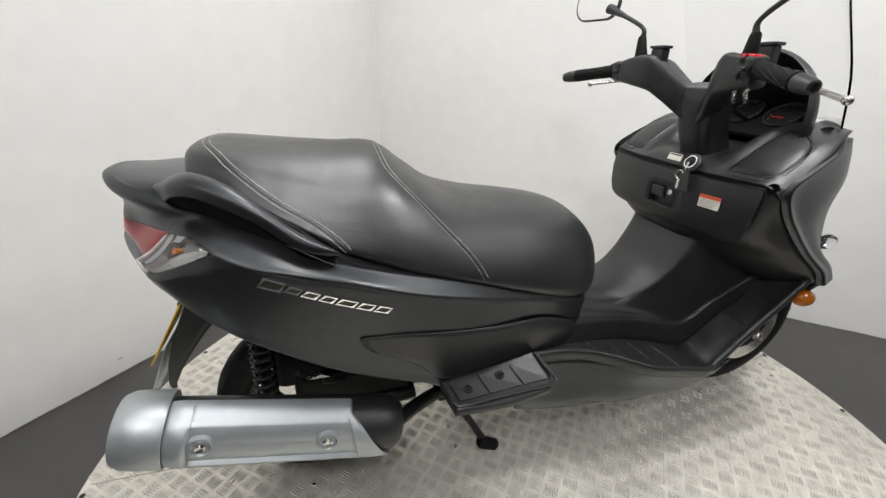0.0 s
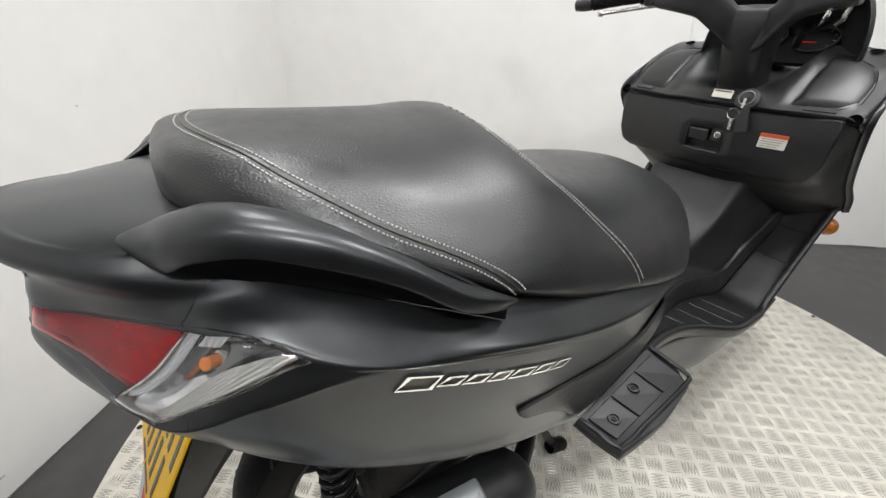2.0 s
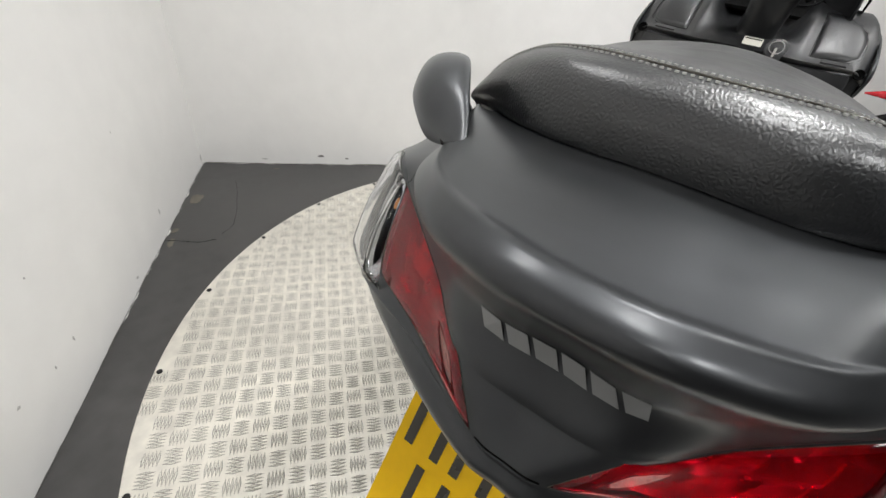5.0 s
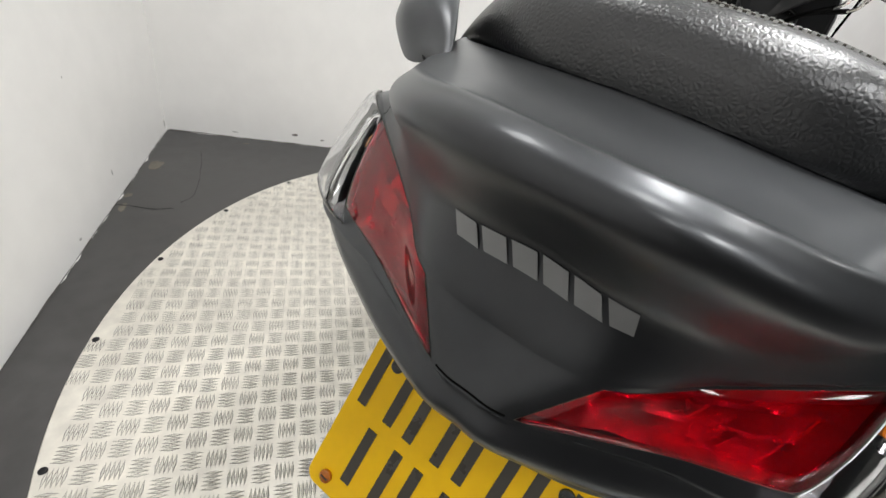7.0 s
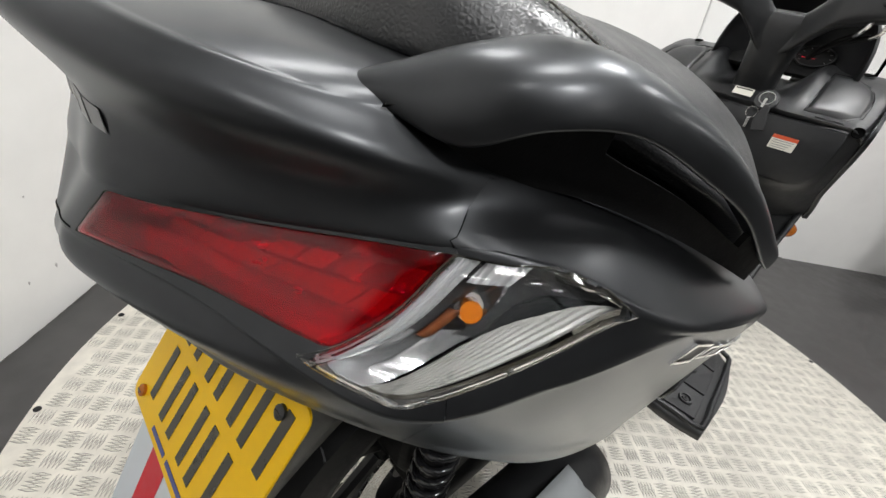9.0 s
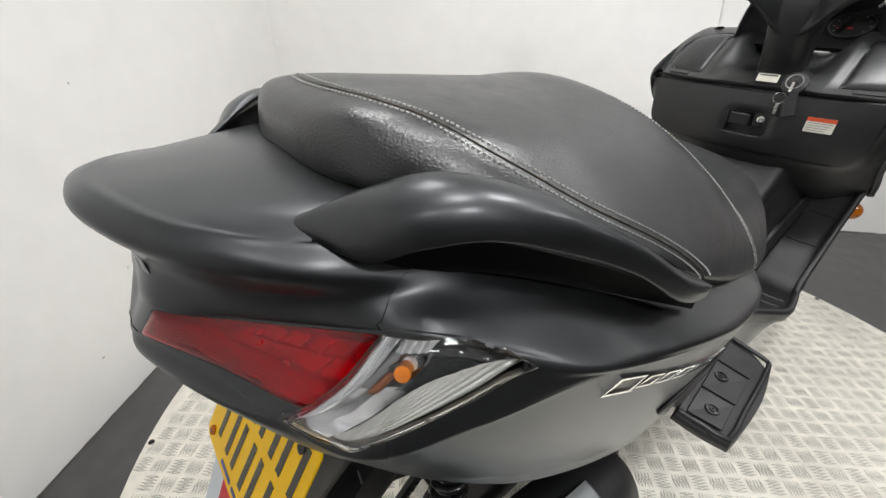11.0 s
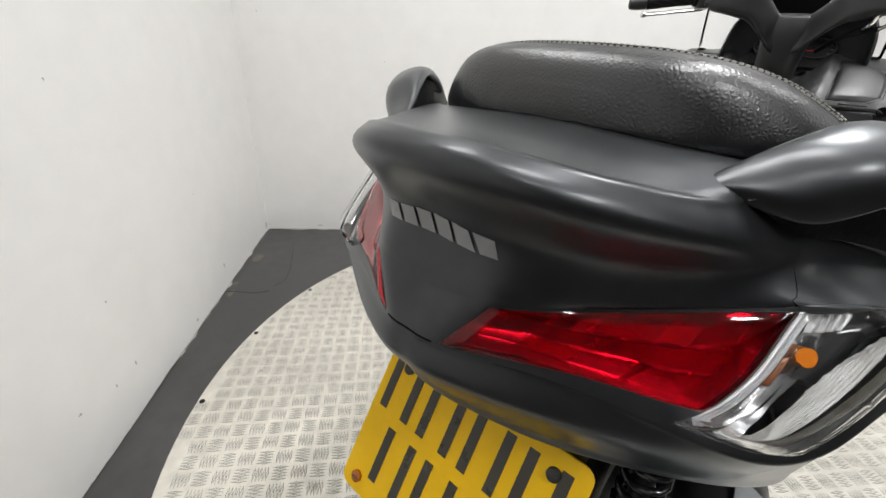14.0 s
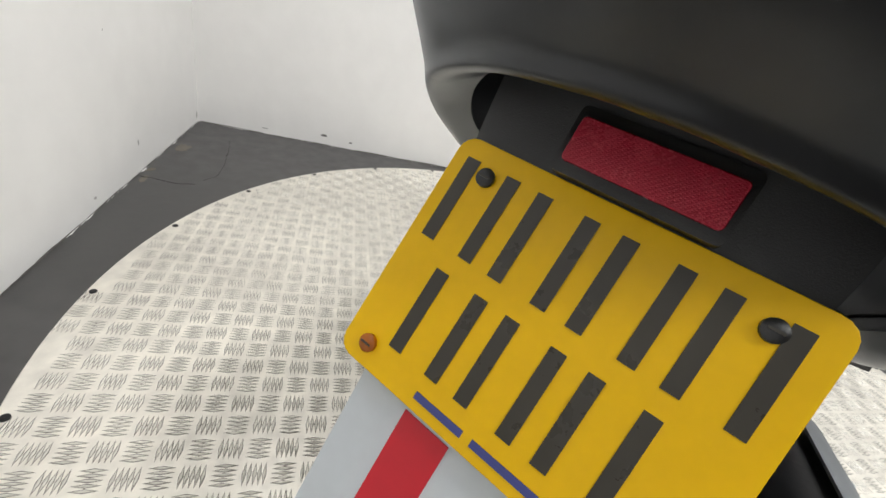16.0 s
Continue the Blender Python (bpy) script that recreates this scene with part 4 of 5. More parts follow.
# wheels
def wheel(name, cx, cz, R, wd, label, spokes, dy=.058, dr=.46):
    w = part(name, lathe([(-wd * .62, R * .66), (-wd * .95, R * .74), (-wd, R * .82), (-wd * .80, R * .94), (-wd * .4, R * .988), (0, R), (wd * .4, R * .988), (wd * .80, R * .94), (wd, R * .82), (wd * .95, R * .74), (wd * .62, R * .66)], (cx, 0, cz), (0, 1, 0), 64), M_RUBBER, sc, label)
    part("rim", lathe([(-wd * .66, R * .70), (-wd * .66, R * .64), (-wd * .4, R * .6), (wd * .4, R * .6), (wd * .66, R * .64), (wd * .66, R * .70)], (cx, 0, cz), (0, 1, 0), 48), M_DARKMET, w)
    for k in range(spokes):
        a = 2 * math.pi * k / spokes
        part("spoke", tube([(cx + .03 * math.cos(a), 0, cz + .03 * math.sin(a)), (cx + R * .62 * math.cos(a + .12), 0, cz + R * .62 * math.sin(a + .12))], .014, 8), M_DARKMET, w)
    part("hub", lathe([(-.05, 0), (-.05, .03), (.05, .03), (.05, 0)], (cx, 0, cz), (0, 1, 0), 20), M_DARKMET, w)
    part("brake_disc", lathe([(-dy - .004, R * .30), (-dy - .004, R * dr), (-dy, R * dr), (-dy, R * .30)], (cx, 0, cz), (0, 1, 0), 40), M_STEEL, w)
    for k in range(14):
        a = 2 * math.pi * k / 14
        for s in (-1, 1):
            part("tread_groove", tube([(cx + R * .995 * math.cos(a), 0, cz + R * .995 * math.sin(a)), (cx + R * .95 * math.cos(a + .1), s * wd * .8, cz + R * .95 * math.sin(a + .1))], .0022, 4, 3), M_DARKMET, w)
    return w


wheel("rear_wheel", .355, .252, .245, .062, "rear wheel with a black road tyre", 5)
fw = wheel("front_wheel", 1.865, .258, .262, .052, "front wheel with a black road tyre", 5, .076, .49)
part("axle_nut", lathe([(-.06, .02), (.03, .02), (.03, .011), (.045, .011), (.047, 0)], (1.865, -.09, .258), (0, -1, 0), 6), M_STEEL, fw, "bright axle nut", smooth=20)

# rear shocks: coil springs over black dampers
for sgn in (1, -1):
    a, b = Vector((.274, -.150 * sgn, .600)), Vector((.264, -.150 * sgn, .275))
    d = (b - a).normalized()
    u = d.orthogonal().normalized()
    v = d.cross(u)
    sh = part("shock_absorber", tube([a, b], .012, 12), M_DARKMET, sc, "rear shock absorber with a black coil spring")
    pts = [a + d * (.03 + .19 * k / 96) + (u * math.cos(k * .52) + v * math.sin(k * .52)) * .022 for k in range(97)]
    part("spring", tube(pts, .0052, 8, 1), mat("spring_black", (.012, .012, .013), .15), sh, smooth=60)
    part("spring_seat", lathe([(.22, .03), (.225, .034), (.235, .034), (.24, .022), (.30, .02)], a, d, 20), M_DARKMET, sh)

# engine block seen between wheel and muffler
bm = box(.47, -.02, .33, .30, .20, .14)
box(.62, 0, .36, .16, .22, .12, bm)
box(.45, .0, .42, .34, .22, .12, bm)
en = part("engine_case", bm, M_RUBBER, sc, "dark engine and transmission case", bevel=.02)
part("cylinder_head", lathe([(0, .05), (.05, .055), (.09, .05), (.10, 0)], (.66, -.06, .34), (.9, -.3, .1), 20), M_DARKMET, en)
part("bracket", slab([(.33, -.15, .445), (.39, -.155, .435), (.41, -.15, .42), (.36, -.15, .42)], .006), M_STEEL, en, smooth=0)
part("caliper", box(.42, -.13, .40, .06, .03, .03), M_DARKMET, en, bevel=.006)
part("oil_cap", lathe([(0, .018), (.012, .018), (.015, .012), (.015, 0)], (.55, -.125, .39), (0, -1, .1), 18), M_STEEL, en)
part("swingarm", tube([(.62, -.12, .30), (.48, -.125, .29), (.355, -.115, .252)], .022, 10, flat=.6), M_DARKMET, en)
part("hose", tube([(.32, -.1, .50), (.42, -.13, .47), (.52, -.1, .45), (.62, -.12, .40)], .008, 8), M_RUBBER, en)

# centre stand
cs = part("centre_stand", tube([(.70, -.12, .25), (.70, .12, .25)], .013, 10), M_DARKMET, sc, "black tubular centre stand on the deck")
for s in (-1, 1):
    part("leg", tube([(.725, s * .10, .25), (.785, s * .106, .14), (.850, s * .115, .022)], .011, 10), M_DARKMET, cs)
    part("foot", lathe([(-.035, .015), (-.03, .019), (.025, .019), (.03, .015), (.03, 0)], (.855, s * .118, .025), (.5, 0, -.25), 14), M_RUBBER, cs)

# ---- the scooter: footboards, leg shield and front ----
def mirrored(name, rows, material, label="", nu=5, nv=4, solid=.004, smooth=45, parent=None):
    """The same smooth panel on both flanks."""
    g = net(rows, nu, nv)
    a = part(name, grid_bm(g), material, parent or sc, label, smooth, solid)
    b = part(name, grid_bm(flip(g)), material, parent or sc, label, smooth, solid)
    return a, b


# floor tray: from the tunnel's foot to the rim, and the toe slope
tray = []
for x, zi, yo, up in ((.87, .452, .250, .060), (.97, .442, .240, .058), (1.05, .426, .240, .058), (1.12, .410, .256, .060), (1.22, .386, .296, .064), (1.34, .354, .292, .068), (1.43, .328, .284, .074), (1.475, .340, .276, .074), (1.54, .410, .275, .062), (1.62, .490, .275, .040), (1.70, .580, .278, .020)):
    yi = float(np.interp(x, (.87, 1.05, 1.16, 1.26, 1.5, 1.7), (.205, .180, .152, .143, .152, .176)))
    tray.append(row((x, yi - .012, zi + up + .002), (x, yi, zi + up), (x, yi + .004, zi + up - .008), (x, yi + .010, zi + .004), (x, yi + .016, zi), (x, (yi + yo) / 2, zi - .001), (x, yo - .014, zi), (x, yo - .008, zi + .012), (x, yo, zi + .013), (x, yo + .004, zi + .004), (x, yo - .002, zi - .02)))
trays = mirrored("footboard", tray, M_PLAST, "black plastic footboard with moulded ribs", 3, 5)
for s, tr in ((1, trays[0]), (-1, trays[1])):
    for x0, z0, x1, z1, yo in ((1.10, .4148, 1.08, .4195, .230), (1.18, .3958, 1.16, .4006, .262), (1.26, .3755, 1.24, .3810, .272), (1.34, .3545, 1.32, .3600, .270), (1.57, .4405, 1.57, .4405, .258), (1.64, .5135, 1.64, .5135, .260)):
        part("rib", tube([(x1, -.172 * s, z1 + .001), (x0, -yo * s, z0 + .001)], .0022, 6, 3), M_PLAST, tr)

# belly panels below the footboards
mirrored("belly_panel", [row((.86, .243, .434), (1.0, .236, .421), (1.12, .250, .396), (1.22, .288, .370), (1.34, .287, .338), (1.46, .282, .327), (1.52, .28, .35)),
                         row((.86, .238, .37), (1.0, .234, .345), (1.12, .244, .328), (1.22, .266, .310), (1.34, .270, .292), (1.46, .268, .288), (1.54, .25, .315)),
                         row((.87, .222, .27), (1.0, .226, .243), (1.12, .230, .235), (1.22, .238, .230), (1.34, .236, .230), (1.46, .228, .240), (1.56, .20, .28)),
                         row((.94, .10, .24), (1.0, .10, .22), (1.12, .10, .21), (1.22, .10, .205), (1.34, .10, .205), (1.46, .10, .215), (1.56, .10, .26))], M_BLACK, "satin black belly fairing")

# cover between flank and footboard, with the passenger footrest
def flank(x, z, proud=.0035):
    """The half width of the flank panel at x and z."""
    d, y = min(((p.x - x) ** 2 + (p.z - z) ** 2, p.y) for r in BODY[54:99:2] for p in r[80::2])
    return -y + proud


mirrored("side_cover", [row((.478, flank(.478, .612), .612), (.56, flank(.56, .612), .612), (.66, flank(.66, .600), .600), (.78, flank(.78, .585), .585), (.90, .243, .566), (1.0, .203, .520), (1.08, .160, .470), (1.16, .146, .43)),
                        row((.484, flank(.484, .594), .594), (.57, flank(.57, .572), .572), (.66, flank(.66, .540, .005), .540), (.78, .276, .532), (.90, .248, .525), (1.0, .208, .49), (1.08, .164, .452), (1.16, .149, .42)),
                        row((.502, flank(.502, .572), .572), (.585, flank(.585, .528), .528), (.655, flank(.655, .476, .006), .470), (.77, .262, .470), (.90, .236, .468), (1.0, .200, .445), (1.08, .162, .428), (1.16, .150, .41)),
                        row((.53, flank(.53, .552, -.006), .552), (.60, flank(.60, .508, -.006), .508), (.66, .262, .455), (.77, .250, .445), (.90, .222, .44), (1.0, .18, .40), (1.08, .160, .40), (1.16, .151, .39))], M_PLAST, "textured black plastic cover")
for s in (1, -1):
    A, B, C, D = Vector((.645, -.276, .452)), Vector((.660, -.352, .448)), Vector((.915, -.335, .443)), Vector((.890, -.250, .474))
    for v in (A, B, C, D):
        v.y *= s
    def edge_pt(u, v):
        p = A.lerp(D, u).lerp(B.lerp(C, u), v)
        return p + Vector((0, (-.012 * s) * math.sin(math.pi * u) * v, -.004 * math.sin(math.pi * v)))
    g = [[edge_pt(u - (.10 if k == 0 and v > .8 else 0) * (u > .9), v) for k, u in ((1, 0), (1, .15), (1, .4), (1, .6), (1, .85), (0, 1.0))] for v in (0, .06, .3, .6, .94, 1)]
    fp = part("passenger_footrest", grid_bm(net(g, 3, 3)), M_PLAST, sc, "black ribbed passenger footrest with two bolts", smooth=50, solid=.018, offset=-1)
    up = (B - A).cross(D - A).normalized()
    if up.z < 0:
        up = -up
    def at_rest(u, v):
        return A.lerp(D, u).lerp(B.lerp(C, u), v)
    cells = ((.07, .33), (.35, .66), (.68, .93))
    for u0, u1 in cells:
        c = [at_rest(u0, .14), at_rest(u0, .80), at_rest(u1, .80), at_rest(u1, .14)]
        if (c[1] - c[0]).cross(c[2] - c[0]).dot(up) < 0:
            c = c[::-1]
        part("rib", slab([p + up * .0022 for p in c], .004), M_PLAST, fp, smooth=0, bevel=.001)
    rim = [at_rest(u, v) + up * .003 for u, v in ((.02, .02), (.02, .5), (.02, .96), (.3, .98), (.6, .99), (.9, .98), (.985, .90), (.985, .5), (.985, .05))]
    part("rim", tube(rim, .0045, 8, 2), M_PLAST, fp)
    for u, v in ((.19, .50), (.53, .35)):
        o = at_rest(u, v)
        part("bolt_ring", lathe([(.003, .0115), (.0055, .0105), (.0055, .008), (.0025, .007), (.0025, 0)], o, up, 20), M_PLAST, fp)
        part("bolt", lathe([(.0024, .0055), (.0045, .005), (.0045, .0025), (.003, .002), (.003, 0)], o, up, 6), M_DARKMET, fp)

# tunnel between the feet
g = []
for x, zt, zs, w, tw in ((.92, .58, .498, .190, .075), (1.0, .535, .490, .180, .075), (1.1, .506, .472, .162, .078), (1.22, .496, .452, .146, .084), (1.30, .520, .432, .142, .096), (1.36, .562, .417, .142, .108), (1.40, .612, .407, .144, .116), (1.43, .662, .402, .146, .122), (1.455, .712, .404, .148, .128), (1.50, .76, .436, .152, .134), (1.56, .79, .480, .156, .138), (1.64, .82, .540, .166, .145)):
    h = zt - zs
    half = [(0, zt), (tw * .6, zt - .003), (tw, zt - .018), (tw + (w - tw) * .30, zt - h * .45), (tw + (w - tw) * .55, zt - h * .8), (w - .006, zs + .006), (w, zs)]
    g.append([Vector((x, -y, z)) for y, z in half][::-1] + [Vector((x, y, z)) for y, z in half[1:]])
tn = part("tunnel", grid_bm(net(g, 4, 5)), M_PLAST, sc, "black plastic centre tunnel", solid=.004)
part("fuel_flap", plate_on(basis(Vector((1.115, 0, .5065)), (1, 0, -.1), (0, 1, 0)), rounded(.13, .10, .03), .004), M_PLAST, tn, bevel=.002)


def bow(y):
    return 0.55 * y * y


# lower leg shield, glovebox lid and upper dash
def halfnet(name, rows, material, label, nu=5, nv=4, smooth=45, solid=.004):
    g = net(rows, nu, nv)
    bm = grid_bm(g)
    grid_bm(flip(g), bm=bm)
    return part(name, bm, material, sc, label, smooth, solid)


halfnet("leg_shield", [row((1.402, 0, .862), (1.408, .1, .862), (1.424, .2, .860), (1.440, .265, .857), (1.452, .295, .862)),
                       row((1.408, 0, .78), (1.414, .1, .78), (1.430, .2, .782), (1.448, .265, .79), (1.468, .295, .805)),
                       row((1.412, 0, .70), (1.416, .1, .70), (1.440, .2, .705), (1.476, .262, .715), (1.54, .289, .735)),
                       row((1.44, 0, .655), (1.45, .1, .652), (1.50, .19, .648), (1.56, .25, .66), (1.62, .284, .67)),
                       row((1.54, 0, .60), (1.55, .1, .60), (1.60, .19, .585), (1.655, .25, .595), (1.69, .287, .618)),
                       row((1.66, 0, .52), (1.67, .1, .52), (1.69, .19, .54), (1.71, .25, .56), (1.72, .288, .58))], M_PLAST, "black plastic inner leg shield")
def lid_x(y, z):
    dx = float(np.interp(z, (.697, .700, .715, .745, .80, .846, .850), (.006, 0, -.006, -.010, -.010, -.004, .004)))
    return 1.400 + dx + bow(y) + .03 * max(0, .78 - z)


ZS = (.850, .846, .835, .820, .799, .790, .780, .770, .760, .750, .741, .728, .715, .706, .700, .697)
US = (-1, -.985, -.9, -.75, -.6, -.45, -.32, -.2008, -.12, -.04, .04, .1364, .22, .35, .5, .65, .8, .93, .99, 1)
g = []
for z in ZS:
    w = float(np.interp(z, (.697, .700, .706, .715, .745, .80, .842, .850), (.19, .218, .238, .250, .262, .266, .266, .258)))
    g.append([Vector((lid_x(u * w, z), u * w, z)) for u in US])
HOLE_LID = {(i, j) for i, z in enumerate(ZS) for j, u in enumerate(US) if .740 < z < .80 and -.21 < u < .14}
gb = part("glovebox_lid", shell_bm(g, HOLE_LID), M_PLAST, sc, "black glovebox lid with a recessed latch", 45, .004)
ya, yb = -.0532, .0361
bm = bmesh.new()
for p, q in (((ya, .799), (yb, .799)), ((yb, .799), (yb, .741)), ((yb, .741), (ya, .741)), ((ya, .741), (ya, .799))):
    v = [bm.verts.new((x, *c)) for x, c in ((1.3885, p), (1.3885, q), (1.412, q), (1.412, p))]
    bm.faces.new(v)
part("latch_recess", bm, M_PLAST, gb, smooth=0, solid=.002)
part("latch_lip", tube([(1.3882, ya, .7395), (1.388, -.01, .7385), (1.3882, yb, .7395)], .0022, 6, 3), M_PLAST, gb)
part("latch", plate_on(basis(Vector((1.391, .009, .777)), (0, -1, 0), (-.12, 0, 1)), rounded(.050, .032, .004), .012), M_PLAST, gb, bevel=.003)
part("lock_block", plate_on(basis(Vector((1.390, -.0385, .781)), (0, -1, 0), (-.06, 0, 1)), rounded(.026, .030, .004), .012), M_PLAST, gb, bevel=.002)
part("lock", lathe([(0, .0085), (.0025, .0085), (.003, .006), (.0015, .005), (.0015, 0)], (1.3905, -.042, .784), (-1, 0, .05), 20), M_STEEL, gb)

MIDZ = ((1.398, .864), (1.43, .884), (1.50, .899), (1.58, .915), (1.67, .930))
LIDZ = ((1.398, .862), (1.424, .872), (1.48, .908), (1.55, .950), (1.61, .970), (1.67, .984))


def dash_point(x, y, lift=0.0):
    """The dash at the depth x of its middle and the half width y: a low tray with raised pockets beside it."""
    a, b = (float(np.interp(x, *zip(*c))) for c in (MIDZ, LIDZ))
    f = min(1, max(0, (y - .075) / .05))
    f = f * f * (3 - 2 * f)
    ridge = .007 * math.exp(-((y - .135) / .014) ** 2) * min(1, (x - 1.40) / .05)
    drop = .9 * max(0, y - .262) ** 1.15
    return Vector((x + bow(y) * max(0, 1 - (x - 1.4) / .22), y, a + (b - a) * f + ridge - drop + lift))


g = []
for x in (1.398, 1.410, 1.424, 1.45, 1.48, 1.515, 1.55, 1.58, 1.61, 1.64, 1.66, 1.70, 1.75):
    e = float(np.interp(x, (1.40, 1.46, 1.56, 1.61, 1.66, 1.70, 1.75), (.297, .300, .290, .276, .256, .20, .14)))
    g.append([dash_point(x, e * k / 30) for k in range(31)])
g = [[Vector((p.x + .004, p.y, p.z - .010)) for p in g[0]]] + g
bm = grid_bm(g)
grid_bm(flip(g), bm=bm)
dash = part("upper_dash", bm, M_PLAST, sc, "black plastic dash panel", 50, .004)
for s in (1, -1):
    g = []
    for a in range(9):
        x = 1.423 + .178 * a / 8
        y1 = float(np.interp(x, (1.423, 1.432, 1.50, 1.545, 1.58, 1.601), (.245, .268, .268, .252, .215, .19)))
        g.append([dash_point(x, .156 + (y1 - .156) * b / 8, (.0030 if 0 < a < 8 and 0 < b < 8 else .0005) + .007 * math.sin(math.pi * a / 8) * math.sin(math.pi * b / 8)) for b in range(9)])
    part("pocket_lid", grid_bm(g if s < 0 else flip(g)), M_PLAST, dash, "smooth black pocket lid", 40, .002)
    ring = [g[0][b] for b in range(9)] + [g[a][8] for a in range(1, 9)] + [g[8][b] for b in range(7, -1, -1)] + [g[a][0] for a in range(7, -1, -1)]
    part("lid_gap", tube([Vector((p.x, p.y * (1 if s < 0 else -1), p.z + .0016)) for p in ring], .0012, 6, 1), M_HOLE, dash, smooth=60)
    tab = [dash_point(1.402, .185, .002), dash_point(1.402, .243, .002), dash_point(1.419, .243, .002), dash_point(1.419, .185, .002)]
    part("lid_tab", slab([Vector((p.x, -p.y * s, p.z)) for p in (tab if s < 0 else tab[::-1])], .003), M_PLAST, dash, smooth=0, bevel=.001)
    for p, nrm in (((1.441, -.277 * s, .856), (-1, -.2 * s, .45)), ((1.634, -.219 * s, .9795), (-.3, 0, .95))):
        # shallow ring; the dark inside the screw hole is put into its colour
        part("screw_well", lathe([(.0030, .0135), (.0042, .012), (.0030, .0105), (.0012, .0095), (.0010, 0)], p, nrm, 18), M_HOLE, dash)
IG = Vector((1.406, -.077, .874))
part("ignition_switch", lathe([(0, .027), (.008, .026), (.011, .021), (.011, 0)], IG, (-1, 0, .55), 24), M_PLAST, dash)
ky = part("ignition_lock", lathe([(.010, .0185), (.0145, .018), (.0145, .0155), (.012, .0145)], IG, (-1, 0, .55), 20), M_CHROME, dash)
part("lock_face", lathe([(.012, .0146), (.0125, .006), (.016, .005), (.016, 0)], IG, (-1, 0, .55), 20), M_DARKMET, ky)
part("key", slab([IG + Vector(p) for p in ((-.016, .003, .006), (-.016, -.003, .006), (-.020, -.003, -.016), (-.020, .003, -.016))], .002), M_STEEL, ky, smooth=0)
part("key_ring", tube([IG + Vector((-.022, .014 + .013 * math.cos(a), -.032 + .013 * math.sin(a))) for a in (2 * math.pi * k / 16 for k in range(17))], .0014, 6, 1), M_STEEL, ky)
part("key_fob", slab([IG + Vector(p) for p in ((-.022, -.006, -.006), (-.022, -.018, -.010), (-.030, -.034, -.066), (-.030, -.006, -.074), (-.026, .002, -.04))], .006), M_PLAST, ky, smooth=0, bevel=.002)
part("small_key", slab([IG + Vector(p) for p in ((-.022, .017, -.045), (-.022, .010, -.045), (-.023, .009, -.070), (-.023, .016, -.070))], .0016), M_STEEL, ky, smooth=0)
LB = basis(Vector((1.3975, -.0185, .8825)), (0, -1, 0), (.35, 0, 1))
lb = part("dash_label", plate_on(LB, rounded(.047, .019, .001, 1), .001), M_LABEL, dash, "small pale label with a dark line", smooth=0)
part("label_bar", plate_on(LB @ Matrix.Translation((0, .006, .0006)), rounded(.040, .003, .0004, 1), .0004), M_BARS, lb, smooth=0)
WL = basis(Vector((lid_x(-.160, .79) - .0032, -.160, .7915)), (.176, -1, 0), (0, 0, 1))
ws = part("warning_label", plate_on(WL, rounded(.056, .034, .001, 1), .0008), M_LABEL, gb, "white warning label with an orange band", smooth=0)
part("orange_band", plate_on(WL @ Matrix.Translation((0, .0125, .0005)), rounded(.056, .009, .0004, 1), .0004), M_ORANGE, ws, smooth=0)
for k in range(4):
    part("label_bar", plate_on(WL @ Matrix.Translation((-.002 * k, .004 - k * .0055, .0005)), rounded(.048 - .004 * k, .0013, .0002, 1), .0004), M_BADGE, ws, smooth=0)

# outer fairing from the shield's rim forward to the nose
EDGE = ((1.640, .262, .972), (1.575, .293, .935), (1.456, .300, .866), (1.470, .298, .805), (1.542, .292, .735), (1.622, .287, .67), (1.692, .290, .618), (1.72, .290, .575))
FADE = (.0, .25, .8, 1, 1, 1, 1, 1)
mirrored("fairing", [row(*[(x - .004, y - .002, z) for x, y, z in EDGE]),
                     row(*[(x + .012 * FADE[k], y + .001 + .007 * FADE[k], z - .004 * (1 - FADE[k])) for k, (x, y, z) in enumerate(EDGE)]),
                     row(*[(x + .045 * FADE[k], y - .004, z - .004) for k, (x, y, z) in enumerate(EDGE)]),
                     row((1.688, .243, .962), (1.715, .245, .905), (1.725, .245, .850), (1.660, .264, .790), (1.675, .264, .725), (1.73, .262, .66), (1.79, .26, .61), (1.82, .26, .565)),
                     row(*[(1.76 + (x - 1.6) * .3 + .012 * k, (.12, .17, .20, .215, .21, .20, .18, .16)[k], .93 - .07 * k) for k, (x, y, z) in enumerate(EDGE)]),
                     row(*[(1.98 - .012 * k, .02, .90 - .07 * k) for k in range(8)])], M_BLACK, "satin black front fairing", 6, 5)
for s in (1, -1):
    bm = bmesh.new()
    bmesh.ops.create_uvsphere(bm, u_segments=20, v_segments=12, radius=.03, matrix=Matrix.Translation((1.715, -.275 * s, .525)) @ Matrix.Diagonal((1.1, .8, .8, 1)))
    part("front_indicator", bm, M_AMBER, sc, "orange front indicator", smooth=70)
    bm = bmesh.new()
    bmesh.ops.create_uvsphere(bm, u_segments=20, v_segments=12, radius=.028, matrix=Matrix.Translation((1.81, -.222 * s, .668)) @ Matrix.Diagonal((1.2, .6, .8, 1)))
    part("headlamp_lens", bm, M_CLEAR, sc, "clear headlamp lens", smooth=70)
fd = []
for a in range(-40, 141, 12):
    t = radians(a)
    fd.append([Vector((1.865 - .285 * math.cos(t) * 1.0, y, .258 + .285 * math.sin(t) - .012 * (y / .075) ** 2)) for y in (-.078, -.06, 0, .06, .078)])
part("front_mudguard", grid_bm(fd), M_BLACK, sc, "black front mudguard", solid=.004)
